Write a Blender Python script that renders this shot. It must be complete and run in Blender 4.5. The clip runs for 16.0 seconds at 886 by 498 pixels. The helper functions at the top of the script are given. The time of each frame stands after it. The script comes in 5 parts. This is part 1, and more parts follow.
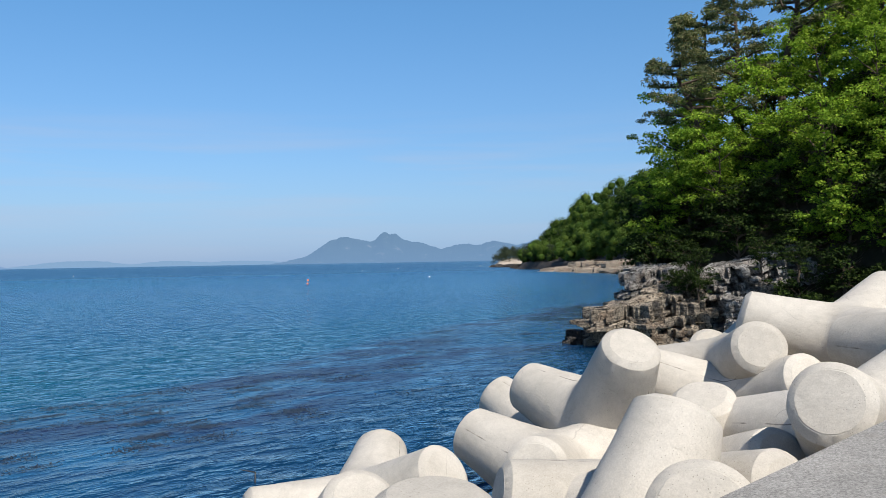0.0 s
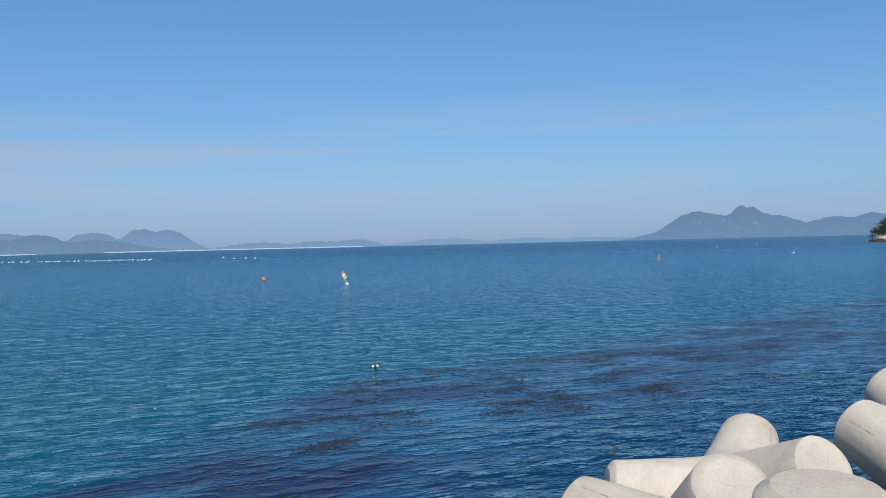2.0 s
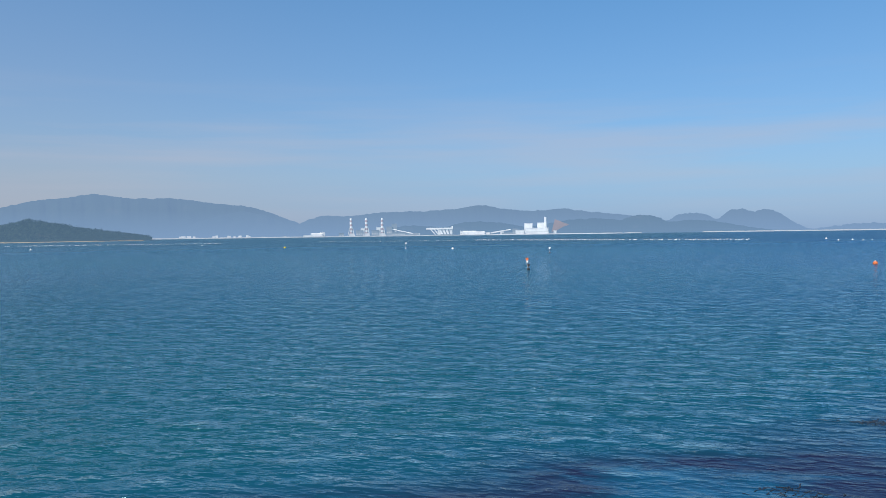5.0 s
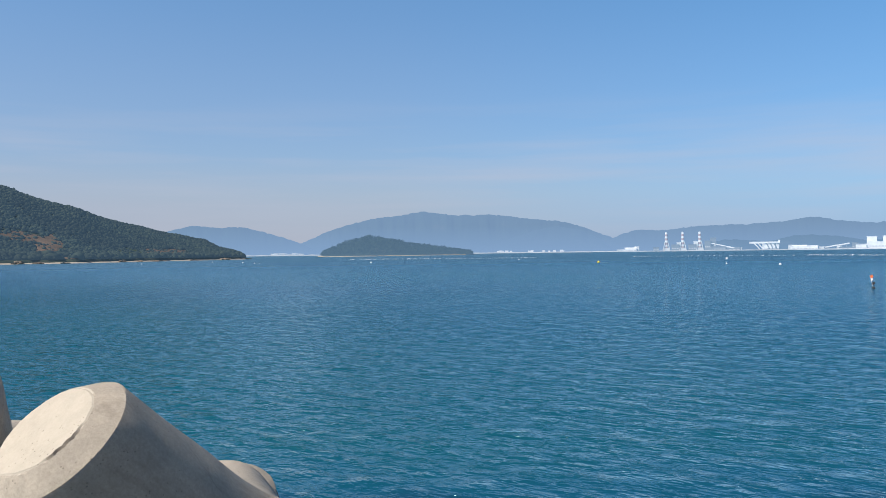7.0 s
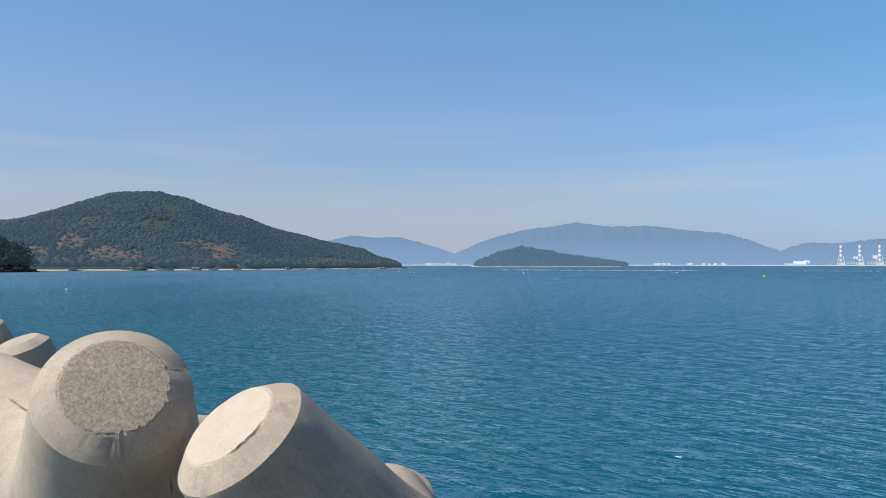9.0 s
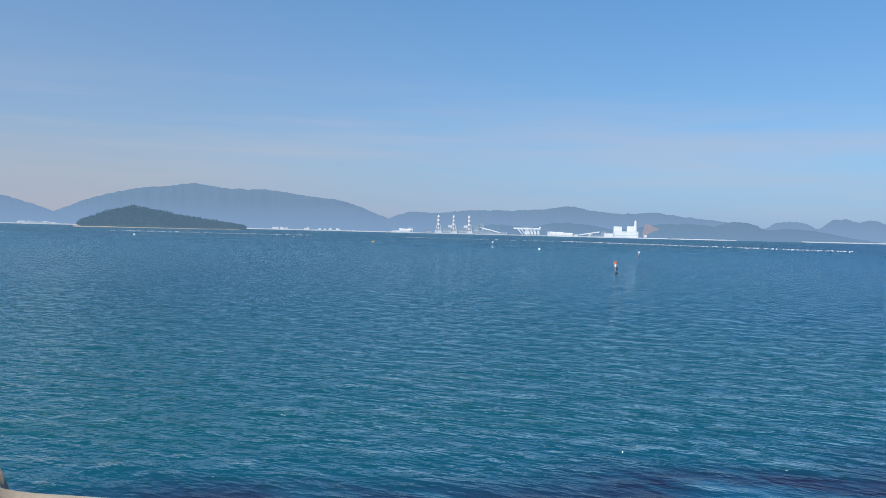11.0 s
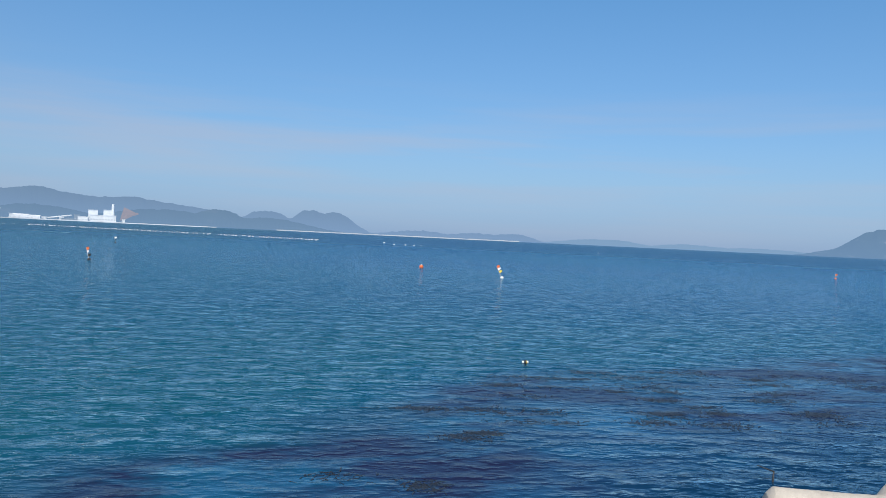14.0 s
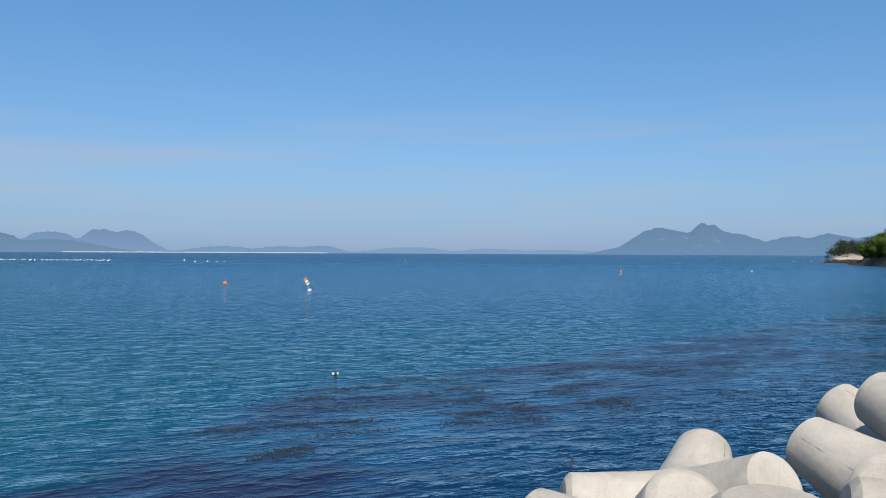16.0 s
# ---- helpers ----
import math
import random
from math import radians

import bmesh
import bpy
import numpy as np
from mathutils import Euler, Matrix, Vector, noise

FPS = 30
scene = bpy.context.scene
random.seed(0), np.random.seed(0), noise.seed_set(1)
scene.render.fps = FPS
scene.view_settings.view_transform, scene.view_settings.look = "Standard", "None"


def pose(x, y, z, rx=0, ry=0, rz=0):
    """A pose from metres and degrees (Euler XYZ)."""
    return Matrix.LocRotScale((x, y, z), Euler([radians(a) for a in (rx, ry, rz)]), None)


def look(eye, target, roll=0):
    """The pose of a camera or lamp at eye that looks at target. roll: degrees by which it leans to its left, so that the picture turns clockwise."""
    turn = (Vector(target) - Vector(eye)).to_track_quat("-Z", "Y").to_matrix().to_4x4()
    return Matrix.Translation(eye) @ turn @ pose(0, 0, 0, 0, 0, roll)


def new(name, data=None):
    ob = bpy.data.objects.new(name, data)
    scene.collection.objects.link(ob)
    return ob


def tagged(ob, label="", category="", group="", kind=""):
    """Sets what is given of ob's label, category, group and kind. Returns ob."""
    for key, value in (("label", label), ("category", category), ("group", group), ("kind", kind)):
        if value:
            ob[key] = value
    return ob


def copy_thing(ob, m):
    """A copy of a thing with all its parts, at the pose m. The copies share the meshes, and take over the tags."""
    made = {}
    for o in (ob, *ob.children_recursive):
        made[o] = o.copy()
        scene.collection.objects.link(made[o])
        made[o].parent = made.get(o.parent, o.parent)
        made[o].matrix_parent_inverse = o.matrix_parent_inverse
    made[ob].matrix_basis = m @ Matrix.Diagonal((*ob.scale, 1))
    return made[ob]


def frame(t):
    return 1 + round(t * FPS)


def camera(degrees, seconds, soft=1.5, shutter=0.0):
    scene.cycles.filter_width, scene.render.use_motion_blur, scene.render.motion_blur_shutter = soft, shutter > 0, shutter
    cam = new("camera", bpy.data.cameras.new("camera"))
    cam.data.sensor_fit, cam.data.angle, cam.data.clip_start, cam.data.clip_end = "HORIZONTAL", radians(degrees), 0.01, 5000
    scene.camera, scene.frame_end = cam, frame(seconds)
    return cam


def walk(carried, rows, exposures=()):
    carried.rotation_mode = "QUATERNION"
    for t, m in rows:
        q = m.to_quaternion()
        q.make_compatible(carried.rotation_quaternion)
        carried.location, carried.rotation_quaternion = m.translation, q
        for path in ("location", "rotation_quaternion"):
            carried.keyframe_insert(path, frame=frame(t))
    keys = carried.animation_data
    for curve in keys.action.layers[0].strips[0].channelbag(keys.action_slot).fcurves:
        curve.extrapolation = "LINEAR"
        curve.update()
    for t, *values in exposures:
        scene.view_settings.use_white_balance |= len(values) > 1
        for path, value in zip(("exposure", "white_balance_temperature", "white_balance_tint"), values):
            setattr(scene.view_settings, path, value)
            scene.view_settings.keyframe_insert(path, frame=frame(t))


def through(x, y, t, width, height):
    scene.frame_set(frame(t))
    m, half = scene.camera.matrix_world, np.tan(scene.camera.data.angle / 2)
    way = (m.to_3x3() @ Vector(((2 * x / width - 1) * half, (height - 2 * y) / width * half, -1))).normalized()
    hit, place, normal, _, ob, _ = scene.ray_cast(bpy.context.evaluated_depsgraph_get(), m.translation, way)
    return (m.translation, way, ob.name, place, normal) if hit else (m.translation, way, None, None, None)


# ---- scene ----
# The sea is at z = 0; the camera stands on a breakwater and turns at arm's length.
cam = camera(57.3, 16.0, soft=0.9)
EYE_HEIGHT, ARM_REACH = 4.6, 0.4
TURNS = [  # seconds, heading to the left, tilt up, lean, in degrees
    (0, 0.00, 0.83, -0.99),
    (0.5, 5.75, 0.55, -1.21),
    (1, 11.39, 0.19, -1.43),
    (1.5, 17.67, -0.05, -1.39),
    (2, 24.34, -0.36, -1.36),
    (2.5, 31.73, -0.63, -1.45),
    (3, 39.60, -0.79, -1.41),
    (3.5, 45.33, -0.82, -1.17),
    (4, 51.24, -0.94, -0.89),
    (4.5, 57.81, -1.03, -0.76),
    (4.7, 60.86, -1.03, -0.77),
    (5.2, 67.04, -0.99, -0.76),
    (5.7, 72.36, -0.75, -0.87),
    (6.2, 77.45, -0.38, -0.95),
    (6.8, 84.10, 0.15, -0.85),
    (7, 86.63, 0.28, -0.71),
    (7.5, 92.61, 0.79, -0.51),
    (8, 96.48, 1.24, -0.30),
    (8.2, 98.07, 1.35, -0.26),
    (8.7, 98.96, 1.35, -0.07),
    (9.2, 95.17, 0.78, 0.14),
    (9.7, 88.69, 0.01, 0.40),
    (10.3, 80.17, -0.70, 0.82),
    (10.5, 77.08, -0.87, 0.98),
    (11, 70.87, -1.16, 1.39),
    (11.5, 65.20, -1.27, 1.61),
    (12, 57.73, -1.25, 1.96),
    (12.5, 51.30, -1.21, 2.36),
    (13, 44.35, -1.02, 2.71),
    (13.5, 39.55, -0.94, 2.77),
    (14, 35.34, -0.82, 2.73),
    (14.5, 29.95, -0.61, 2.59),
    (15, 25.97, -0.15, 1.54),
    (15.5, 22.76, 0.16, 0.69),
    (16, 21.83, 0.27, 0.27),
]


def turned(heading, tilt, lean):
    a = radians(heading)
    eye = pose(-ARM_REACH * math.sin(a), ARM_REACH * math.cos(a), EYE_HEIGHT)
    return eye @ pose(0, 0, 0, 0, 0, heading) @ pose(0, 0, 0, 90 + tilt) @ pose(0, 0, 0, 0, 0, lean)


walk(cam, [(t, turned(h, p, r)) for t, h, p, r in TURNS],
     [(0, 0.22), (1.0, 0.17), (1.8, 0.0), (4.7, 0.03), (6.8, 0.17), (8.2, 0.22), (10.3, 0.13), (11.5, 0.08), (14.5, 0.04), (16, 0.02)])

# ---- world, sun ----
SUN_HEADING, SUN_HEIGHT = -152.0, 50.0  # degrees to the left of +y, degrees up

world = bpy.data.worlds.new("sky")
scene.world = world
world.use_nodes = True
wn, wl = world.node_tree.nodes, world.node_tree.links
sky = wn.new("ShaderNodeTexSky")
sky.sky_type = "NISHITA"
sky.sun_disc = False
sky.sun_elevation = radians(SUN_HEIGHT)
sky.sun_rotation = radians(-SUN_HEADING)
sky.altitude, sky.air_density, sky.dust_density, sky.ozone_density = 0.0, 1.0, 0.5, 2.0
wback = wn["Background"]
wback.inputs["Strength"].default_value = 0.10
# clear, dry late-spring air: bluer than the model's, with a thin band of high cloud low over the sea
wdir = wn.new("ShaderNodeTexCoord").outputs["Generated"]
wsep = wn.new("ShaderNodeSeparateXYZ")
wl.new(wdir, wsep.inputs[0])
wtint = wn.new("ShaderNodeValToRGB")
wtint.color_ramp.elements[0].position, wtint.color_ramp.elements[0].color = 0.0, (0.46, 0.62, 1.06, 1)
wtint.color_ramp.elements[1].position, wtint.color_ramp.elements[1].color = 1.0, (0.20, 0.36, 0.52, 1)
wtint.color_ramp.elements.new(0.55).color = (0.40, 0.70, 0.94, 1)
wtint.color_ramp.elements.new(0.30).color = (0.56, 1.02, 1.30, 1)
wtint.color_ramp.elements.new(0.07).color = (0.61, 0.82, 1.09, 1)
wl.new(wsep.outputs[2], wtint.inputs["Fac"])
wmul = wn.new("ShaderNodeMix")
wmul.data_type, wmul.blend_type = "RGBA", "MULTIPLY"
wmul.inputs["Factor"].default_value = 1.0
wl.new(sky.outputs["Color"], wmul.inputs["A"])
wl.new(wtint.outputs["Color"], wmul.inputs["B"])
wmap = wn.new("ShaderNodeMapping")
wmap.inputs["Scale"].default_value = (1.6, 1.6, 24.0)
wl.new(wdir, wmap.inputs["Vector"])
wcloud = wn.new("ShaderNodeTexNoise")
wcloud.inputs["Scale"].default_value, wcloud.inputs["Detail"].default_value = 1.7, 5.0
wl.new(wmap.outputs["Vector"], wcloud.inputs["Vector"])
wthin = wn.new("ShaderNodeValToRGB")
wthin.color_ramp.elements[0].position, wthin.color_ramp.elements[0].color = 0.42, (0, 0, 0, 1)
wthin.color_ramp.elements[1].position, wthin.color_ramp.elements[1].color = 0.70, (1, 1, 1, 1)
wl.new(wcloud.outputs["Fac"], wthin.inputs["Fac"])
wband = wn.new("ShaderNodeValToRGB")
wband.color_ramp.elements[0].position, wband.color_ramp.elements[0].color = 0.0, (0.10, 0.10, 0.10, 1)
wband.color_ramp.elements[1].position, wband.color_ramp.elements[1].color = 0.19, (0, 0, 0, 1)
wband.color_ramp.elements.new(0.075).color = (0.34, 0.34, 0.34, 1)
wband.color_ramp.elements.new(0.115).color = (0.42, 0.42, 0.42, 1)
wl.new(wsep.outputs[2], wband.inputs["Fac"])
wfac = wn.new("ShaderNodeMath")
wfac.operation = "MULTIPLY"
wl.new(wthin.outputs["Color"], wfac.inputs[0])
wl.new(wband.outputs["Color"], wfac.inputs[1])
# the veil of haze low over the sea, denser over the bay to the west
wveil = wn.new("ShaderNodeValToRGB")
wveil.color_ramp.elements[0].position, wveil.color_ramp.elements[0].color = 0.0, (0.80, 0.80, 0.80, 1)
wveil.color_ramp.elements[1].position, wveil.color_ramp.elements[1].color = 0.6, (0, 0, 0, 1)
wveil.color_ramp.elements.new(0.28).color = (0.17, 0.17, 0.17, 1)
wveil.color_ramp.elements.new(0.06).color = (0.66, 0.66, 0.66, 1)
wveil.color_ramp.elements.new(0.12).color = (0.32, 0.32, 0.32, 1)
wl.new(wsep.outputs[2], wveil.inputs["Fac"])
wside = wn.new("ShaderNodeMapRange")
wside.inputs["From Min"].default_value, wside.inputs["From Max"].default_value = -0.45, 0.55
wside.inputs["To Min"].default_value, wside.inputs["To Max"].default_value = 1.25, 0.7
wl.new(wsep.outputs[1], wside.inputs["Value"])
wmore = wn.new("ShaderNodeMath")
wmore.operation = "MULTIPLY"
wl.new(wveil.outputs["Color"], wmore.inputs[0])
wl.new(wside.outputs[0], wmore.inputs[1])
wsoft = wn.new("ShaderNodeMix")
wsoft.data_type = "RGBA"
wl.new(wmore.outputs[0], wsoft.inputs["Factor"])
wl.new(wmul.outputs["Result"], wsoft.inputs["A"])
wtone = wn.new("ShaderNodeValToRGB")
wtone.color_ramp.elements[0].position, wtone.color_ramp.elements[0].color = 0.7, (0.275, 0.43, 0.68, 1)
wtone.color_ramp.elements[1].position, wtone.color_ramp.elements[1].color = 1.2, (0.39, 0.42, 0.51, 1)
wtone.color_ramp.elements[1].position = 1.0
wl.new(wside.outputs[0], wtone.inputs["Fac"])
wten = wn.new("ShaderNodeVectorMath")
wten.operation = "SCALE"
wten.inputs["Scale"].default_value = 10.0
wl.new(wtone.outputs["Color"], wten.inputs[0])
wl.new(wten.outputs[0], wsoft.inputs["B"])
wmix = wn.new("ShaderNodeMix")
wmix.data_type = "RGBA"
wl.new(wfac.outputs[0], wmix.inputs["Factor"])
wl.new(wsoft.outputs["Result"], wmix.inputs["A"])
wmix.inputs["B"].default_value = (4.6, 4.8, 5.8, 1)
wl.new(wmix.outputs["Result"], wback.inputs["Color"])

sun = new("sun", bpy.data.lights.new("sun", "SUN"))
sun.data.energy, sun.data.angle, sun.data.color = 5.0, radians(0.55), (1.0, 0.945, 0.87)
sun.matrix_world = look((0, 0, 0), (
    math.sin(radians(SUN_HEADING)) * math.cos(radians(SUN_HEIGHT)),
    -math.cos(radians(SUN_HEADING)) * math.cos(radians(SUN_HEIGHT)),
    -math.sin(radians(SUN_HEIGHT))))


# ---- node helpers ----
def material(name, rough=0.8, metallic=0.0, spec=0.5):
    m = bpy.data.materials.new(name)
    m.use_nodes = True
    p = m.node_tree.nodes["Principled BSDF"]
    p.inputs["Roughness"].default_value = rough
    p.inputs["Metallic"].default_value = metallic
    p.inputs["Specular IOR Level"].default_value = spec
    return m, m.node_tree.nodes, m.node_tree.links, p


def link(links, a, b):
    links.new(a, b)


def nnode(nodes, links, scale, detail=4.0, rough=0.55, vector=None, distort=0.0):
    n = nodes.new("ShaderNodeTexNoise")
    n.inputs["Scale"].default_value = scale
    n.inputs["Detail"].default_value = detail
    n.inputs["Roughness"].default_value = rough
    n.inputs["Distortion"].default_value = distort
    if vector is not None:
        links.new(vector, n.inputs["Vector"])
    return n.outputs["Fac"]


def ramp(nodes, links, fac, stops):
    r = nodes.new("ShaderNodeValToRGB")
    e = r.color_ramp.elements
    full = [(at, (*col, 1.0) if len(col) == 3 else col) for at, col in stops]
    e[0].position, e[0].color = full[0]
    e[1].position, e[1].color = full[-1]
    for at, col in full[1:-1]:
        e.new(at).color = col
    links.new(fac, r.inputs["Fac"])
    return r.outputs["Color"]


def grey(v):
    return (v, v, v)


def mixc(nodes, links, fac, a, b, blend="MIX"):
    n = nodes.new("ShaderNodeMix")
    n.data_type, n.blend_type = "RGBA", blend
    for sock, v in ((n.inputs["Factor"], fac), (n.inputs["A"], a), (n.inputs["B"], b)):
        if isinstance(v, (int, float)):
            sock.default_value = v
        elif isinstance(v, tuple):
            sock.default_value = (*v, 1.0)
        else:
            links.new(v, sock)
    return n.outputs["Result"]


def calc(nodes, links, op, a, b=0.0, clamp=False):
    n = nodes.new("ShaderNodeMath")
    n.operation, n.use_clamp = op, clamp
    for sock, v in ((n.inputs[0], a), (n.inputs[1], b)):
        if isinstance(v, (int, float)):
            sock.default_value = v
        else:
            links.new(v, sock)
    return n.outputs[0]


def bump(nodes, links, height, strength, distance, p, normal=None):
    b = nodes.new("ShaderNodeBump")
    b.inputs["Strength"].default_value = strength
    b.inputs["Distance"].default_value = distance
    links.new(height, b.inputs["Height"])
    if normal is not None:
        links.new(normal, b.inputs["Normal"])
    if p is not None:
        links.new(b.outputs["Normal"], p.inputs["Normal"])
    return b.outputs["Normal"]


def coords(nodes, kind="Object"):
    return nodes.new("ShaderNodeTexCoord").outputs[kind]


def place_scaled(nodes, links, vector, scale, turn=0.0):
    n = nodes.new("ShaderNodeMapping")
    n.inputs["Scale"].default_value = scale
    n.inputs["Rotation"].default_value = (0, 0, radians(turn))
    links.new(vector, n.inputs["Vector"])
    return n.outputs["Vector"]


# ---- materials ----
def concrete(name, light, dark, speckle=0.12, seam=False, stain=0.35, coarse=0.0):
    m, n, l, p = material(name, 0.88, spec=0.3)
    o = coords(n)
    info = n.new("ShaderNodeObjectInfo").outputs["Random"]
    big = nnode(n, l, 0.9, 5, 0.6, o)
    base = ramp(n, l, big, [(0.3, dark), (0.72, light)])
    fine = nnode(n, l, 55, 3, 0.7, o)
    base = mixc(n, l, speckle, base, ramp(n, l, fine, [(0.35, grey(0.12)), (0.65, grey(0.75))]), "OVERLAY")
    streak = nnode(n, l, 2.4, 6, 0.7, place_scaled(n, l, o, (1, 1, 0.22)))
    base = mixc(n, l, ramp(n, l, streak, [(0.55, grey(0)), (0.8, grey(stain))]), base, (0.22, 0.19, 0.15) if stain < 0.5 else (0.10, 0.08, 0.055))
    tint = calc(n, l, "MULTIPLY_ADD", info, 0.22)
    n[tint.node.name].inputs[2].default_value = 0.86
    hs = n.new("ShaderNodeHueSaturation")
    l.new(tint, hs.inputs["Value"])
    l.new(base, hs.inputs["Color"])
    base = hs.outputs["Color"]
    blotch = nnode(n, l, 6.5, 5, 0.7, o)
    base = mixc(n, l, 0.22, base, ramp(n, l, blotch, [(0.34, grey(0.55)), (0.6, grey(1.0))]), "MULTIPLY")
    pits = n.new("ShaderNodeTexVoronoi")
    pits.inputs["Scale"].default_value = 30
    l.new(o, pits.inputs["Vector"])
    pit = ramp(n, l, pits.outputs["Distance"], [(0.08, grey(0)), (0.18, grey(1))])
    few = ramp(n, l, nnode(n, l, 2.6, 3, 0.6, o), [(0.46, grey(1)), (0.56, grey(0))])
    pit = mixc(n, l, 1.0, pit, few, "LIGHTEN")
    base = mixc(n, l, 0.45, base, pit, "MULTIPLY")
    cells = n.new("ShaderNodeTexVoronoi")
    cells.feature = "DISTANCE_TO_EDGE"
    cells.inputs["Scale"].default_value = 0.8
    bent_ = n.new("ShaderNodeMix")
    bent_.data_type, bent_.blend_type = "RGBA", "LINEAR_LIGHT"
    bent_.inputs["Factor"].default_value = 0.12
    noisy = n.new("ShaderNodeTexNoise")
    noisy.inputs["Scale"].default_value, noisy.inputs["Detail"].default_value = 3.0, 5.0
    l.new(o, noisy.inputs["Vector"])
    l.new(o, bent_.inputs["A"])
    l.new(noisy.outputs["Color"], bent_.inputs["B"])
    l.new(bent_.outputs["Result"], cells.inputs["Vector"])
    crack = ramp(n, l, cells.outputs["Distance"], [(0.002, grey(1)), (0.007, grey(0))])
    some = ramp(n, l, nnode(n, l, 1.1, 2, 0.5, o), [(0.55, grey(0)), (0.6, grey(1))])
    base = mixc(n, l, calc(n, l, "MULTIPLY", calc(n, l, "MULTIPLY", crack, some), 0.3), base, (0.09, 0.08, 0.065))
    if seam:
        # the line left by the two halves of the mould
        sx = n.new("ShaderNodeSeparateXYZ")
        l.new(o, sx.inputs[0])
        away = calc(n, l, "ABSOLUTE", calc(n, l, "ADD", sx.outputs[0], calc(n, l, "MULTIPLY", nnode(n, l, 4, 3, 0.6, o), 0.03)))
        line = ramp(n, l, away, [(0.004, grey(1)), (0.012, grey(0))])
        broken = ramp(n, l, nnode(n, l, 1.7, 3, 0.6, o), [(0.46, grey(0)), (0.56, grey(1))])
        reach = n.new("ShaderNodeVectorMath")
        reach.operation = "LENGTH"
        l.new(o, reach.inputs[0])
        barrel = ramp(n, l, calc(n, l, "DIVIDE", reach.outputs["Value"], 2.0), [(0.86, grey(1)), (0.89, grey(0))])
        line = calc(n, l, "MULTIPLY", line, barrel)
        base = mixc(n, l, calc(n, l, "MULTIPLY", calc(n, l, "MULTIPLY", line, broken), 0.75), base, (0.07, 0.06, 0.05))
    l.new(base, p.inputs["Base Color"])
    nb = bump(n, l, nnode(n, l, 105, 4, 0.75, o), 0.5, 0.005, None)
    nb = bump(n, l, pit, 0.5, 0.01, None, nb)
    if coarse:
        # exposed gravel
        grit = n.new("ShaderNodeTexVoronoi")
        grit.inputs["Scale"].default_value = 150
        l.new(o, grit.inputs["Vector"])
        nb = bump(n, l, grit.outputs["Distance"], 1.0, coarse, None, nb)
    bump(n, l, nnode(n, l, 5, 4, 0.6, o), 0.3, 0.04, p, nb)
    return m


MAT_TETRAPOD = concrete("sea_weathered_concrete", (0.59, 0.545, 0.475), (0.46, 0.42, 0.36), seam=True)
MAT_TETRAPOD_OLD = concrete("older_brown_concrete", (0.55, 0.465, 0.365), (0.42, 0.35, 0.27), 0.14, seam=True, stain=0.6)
MAT_PLASTER = concrete("smooth_cream_mortar", (0.57, 0.49, 0.385), (0.52, 0.445, 0.35), 0.05, stain=0.1)
MAT_AGGREGATE = concrete("exposed_coarse_concrete", (0.50, 0.42, 0.325), (0.36, 0.30, 0.225), 0.45, coarse=0.003)
MAT_CAP = concrete("rough_grey_concrete", (0.40, 0.38, 0.35), (0.26, 0.25, 0.23), 0.6)


def plain(name, colour, rough=0.6, vary=0.25, scale=3.0):
    m, n, l, p = material(name, rough)
    o = coords(n)
    dark = tuple(c * (1 - vary) for c in colour)
    l.new(ramp(n, l, nnode(n, l, scale, 5, 0.6, o), [(0.3, dark), (0.7, colour)]), p.inputs["Base Color"])
    return m


HAZE_GLOW = (0.17, 0.31, 0.49)


def with_haze_glow(n, l, surface, thick):
    """Mixes a blue glow into a far surface: haze of some hundreds of metres."""
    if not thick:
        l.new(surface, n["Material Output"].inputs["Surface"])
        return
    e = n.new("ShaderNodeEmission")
    e.inputs["Color"].default_value = (*HAZE_GLOW, 1)
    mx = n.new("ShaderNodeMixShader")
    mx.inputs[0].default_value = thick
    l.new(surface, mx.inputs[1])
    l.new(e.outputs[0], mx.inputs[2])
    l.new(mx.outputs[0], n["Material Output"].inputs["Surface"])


def foliage(name, stops, through=0.25, patch=0.55, low=0.45, high=1.0, air=0.0):
    m, n, l, p = material(name, 0.75, spec=0.15)
    g = n.new("ShaderNodeNewGeometry")
    col = ramp(n, l, g.outputs["Random Per Island"], stops)
    o = coords(n)
    col = mixc(n, l, 0.85, col, ramp(n, l, nnode(n, l, patch, 3, 0.55, o), [(0.36, grey(low)), (0.64, grey(high))]), "MULTIPLY")
    l.new(col, p.inputs["Base Color"])
    t = n.new("ShaderNodeBsdfTranslucent")
    l.new(col, t.inputs["Color"])
    mx = n.new("ShaderNodeMixShader")
    mx.inputs[0].default_value = through
    l.new(p.outputs[0], mx.inputs[1])
    l.new(t.outputs[0], mx.inputs[2])
    with_haze_glow(n, l, mx.outputs[0], air)
    return m


MAT_LEAF = foliage("broad_leaf", [(0.0, (0.10, 0.20, 0.018)), (0.5, (0.25, 0.41, 0.038)), (1.0, (0.54, 0.70, 0.08))], 0.5, 0.35, 0.6, 1.0)
# shrub leaves are darkened to stand for the shade low on the bluff
MAT_SHADED_SHRUB = foliage("shaded_shrub_leaf", [(0.0, (0.014, 0.028, 0.006)), (0.6, (0.03, 0.055, 0.009)), (1.0, (0.075, 0.12, 0.016))], 0.15)
MAT_NEEDLE = foliage("pine_needle", [(0.0, (0.09, 0.125, 0.055)), (0.6, (0.20, 0.23, 0.09)), (1.0, (0.38, 0.33, 0.16))], 0.3, 0.55, 0.7, 1.0)
MAT_WOODS = foliage("far_foliage", [(0.0, (0.045, 0.09, 0.012)), (0.5, (0.07, 0.13, 0.016)), (1.0, (0.135, 0.195, 0.03))], 0.25, 0.2, 0.5, 1.0)
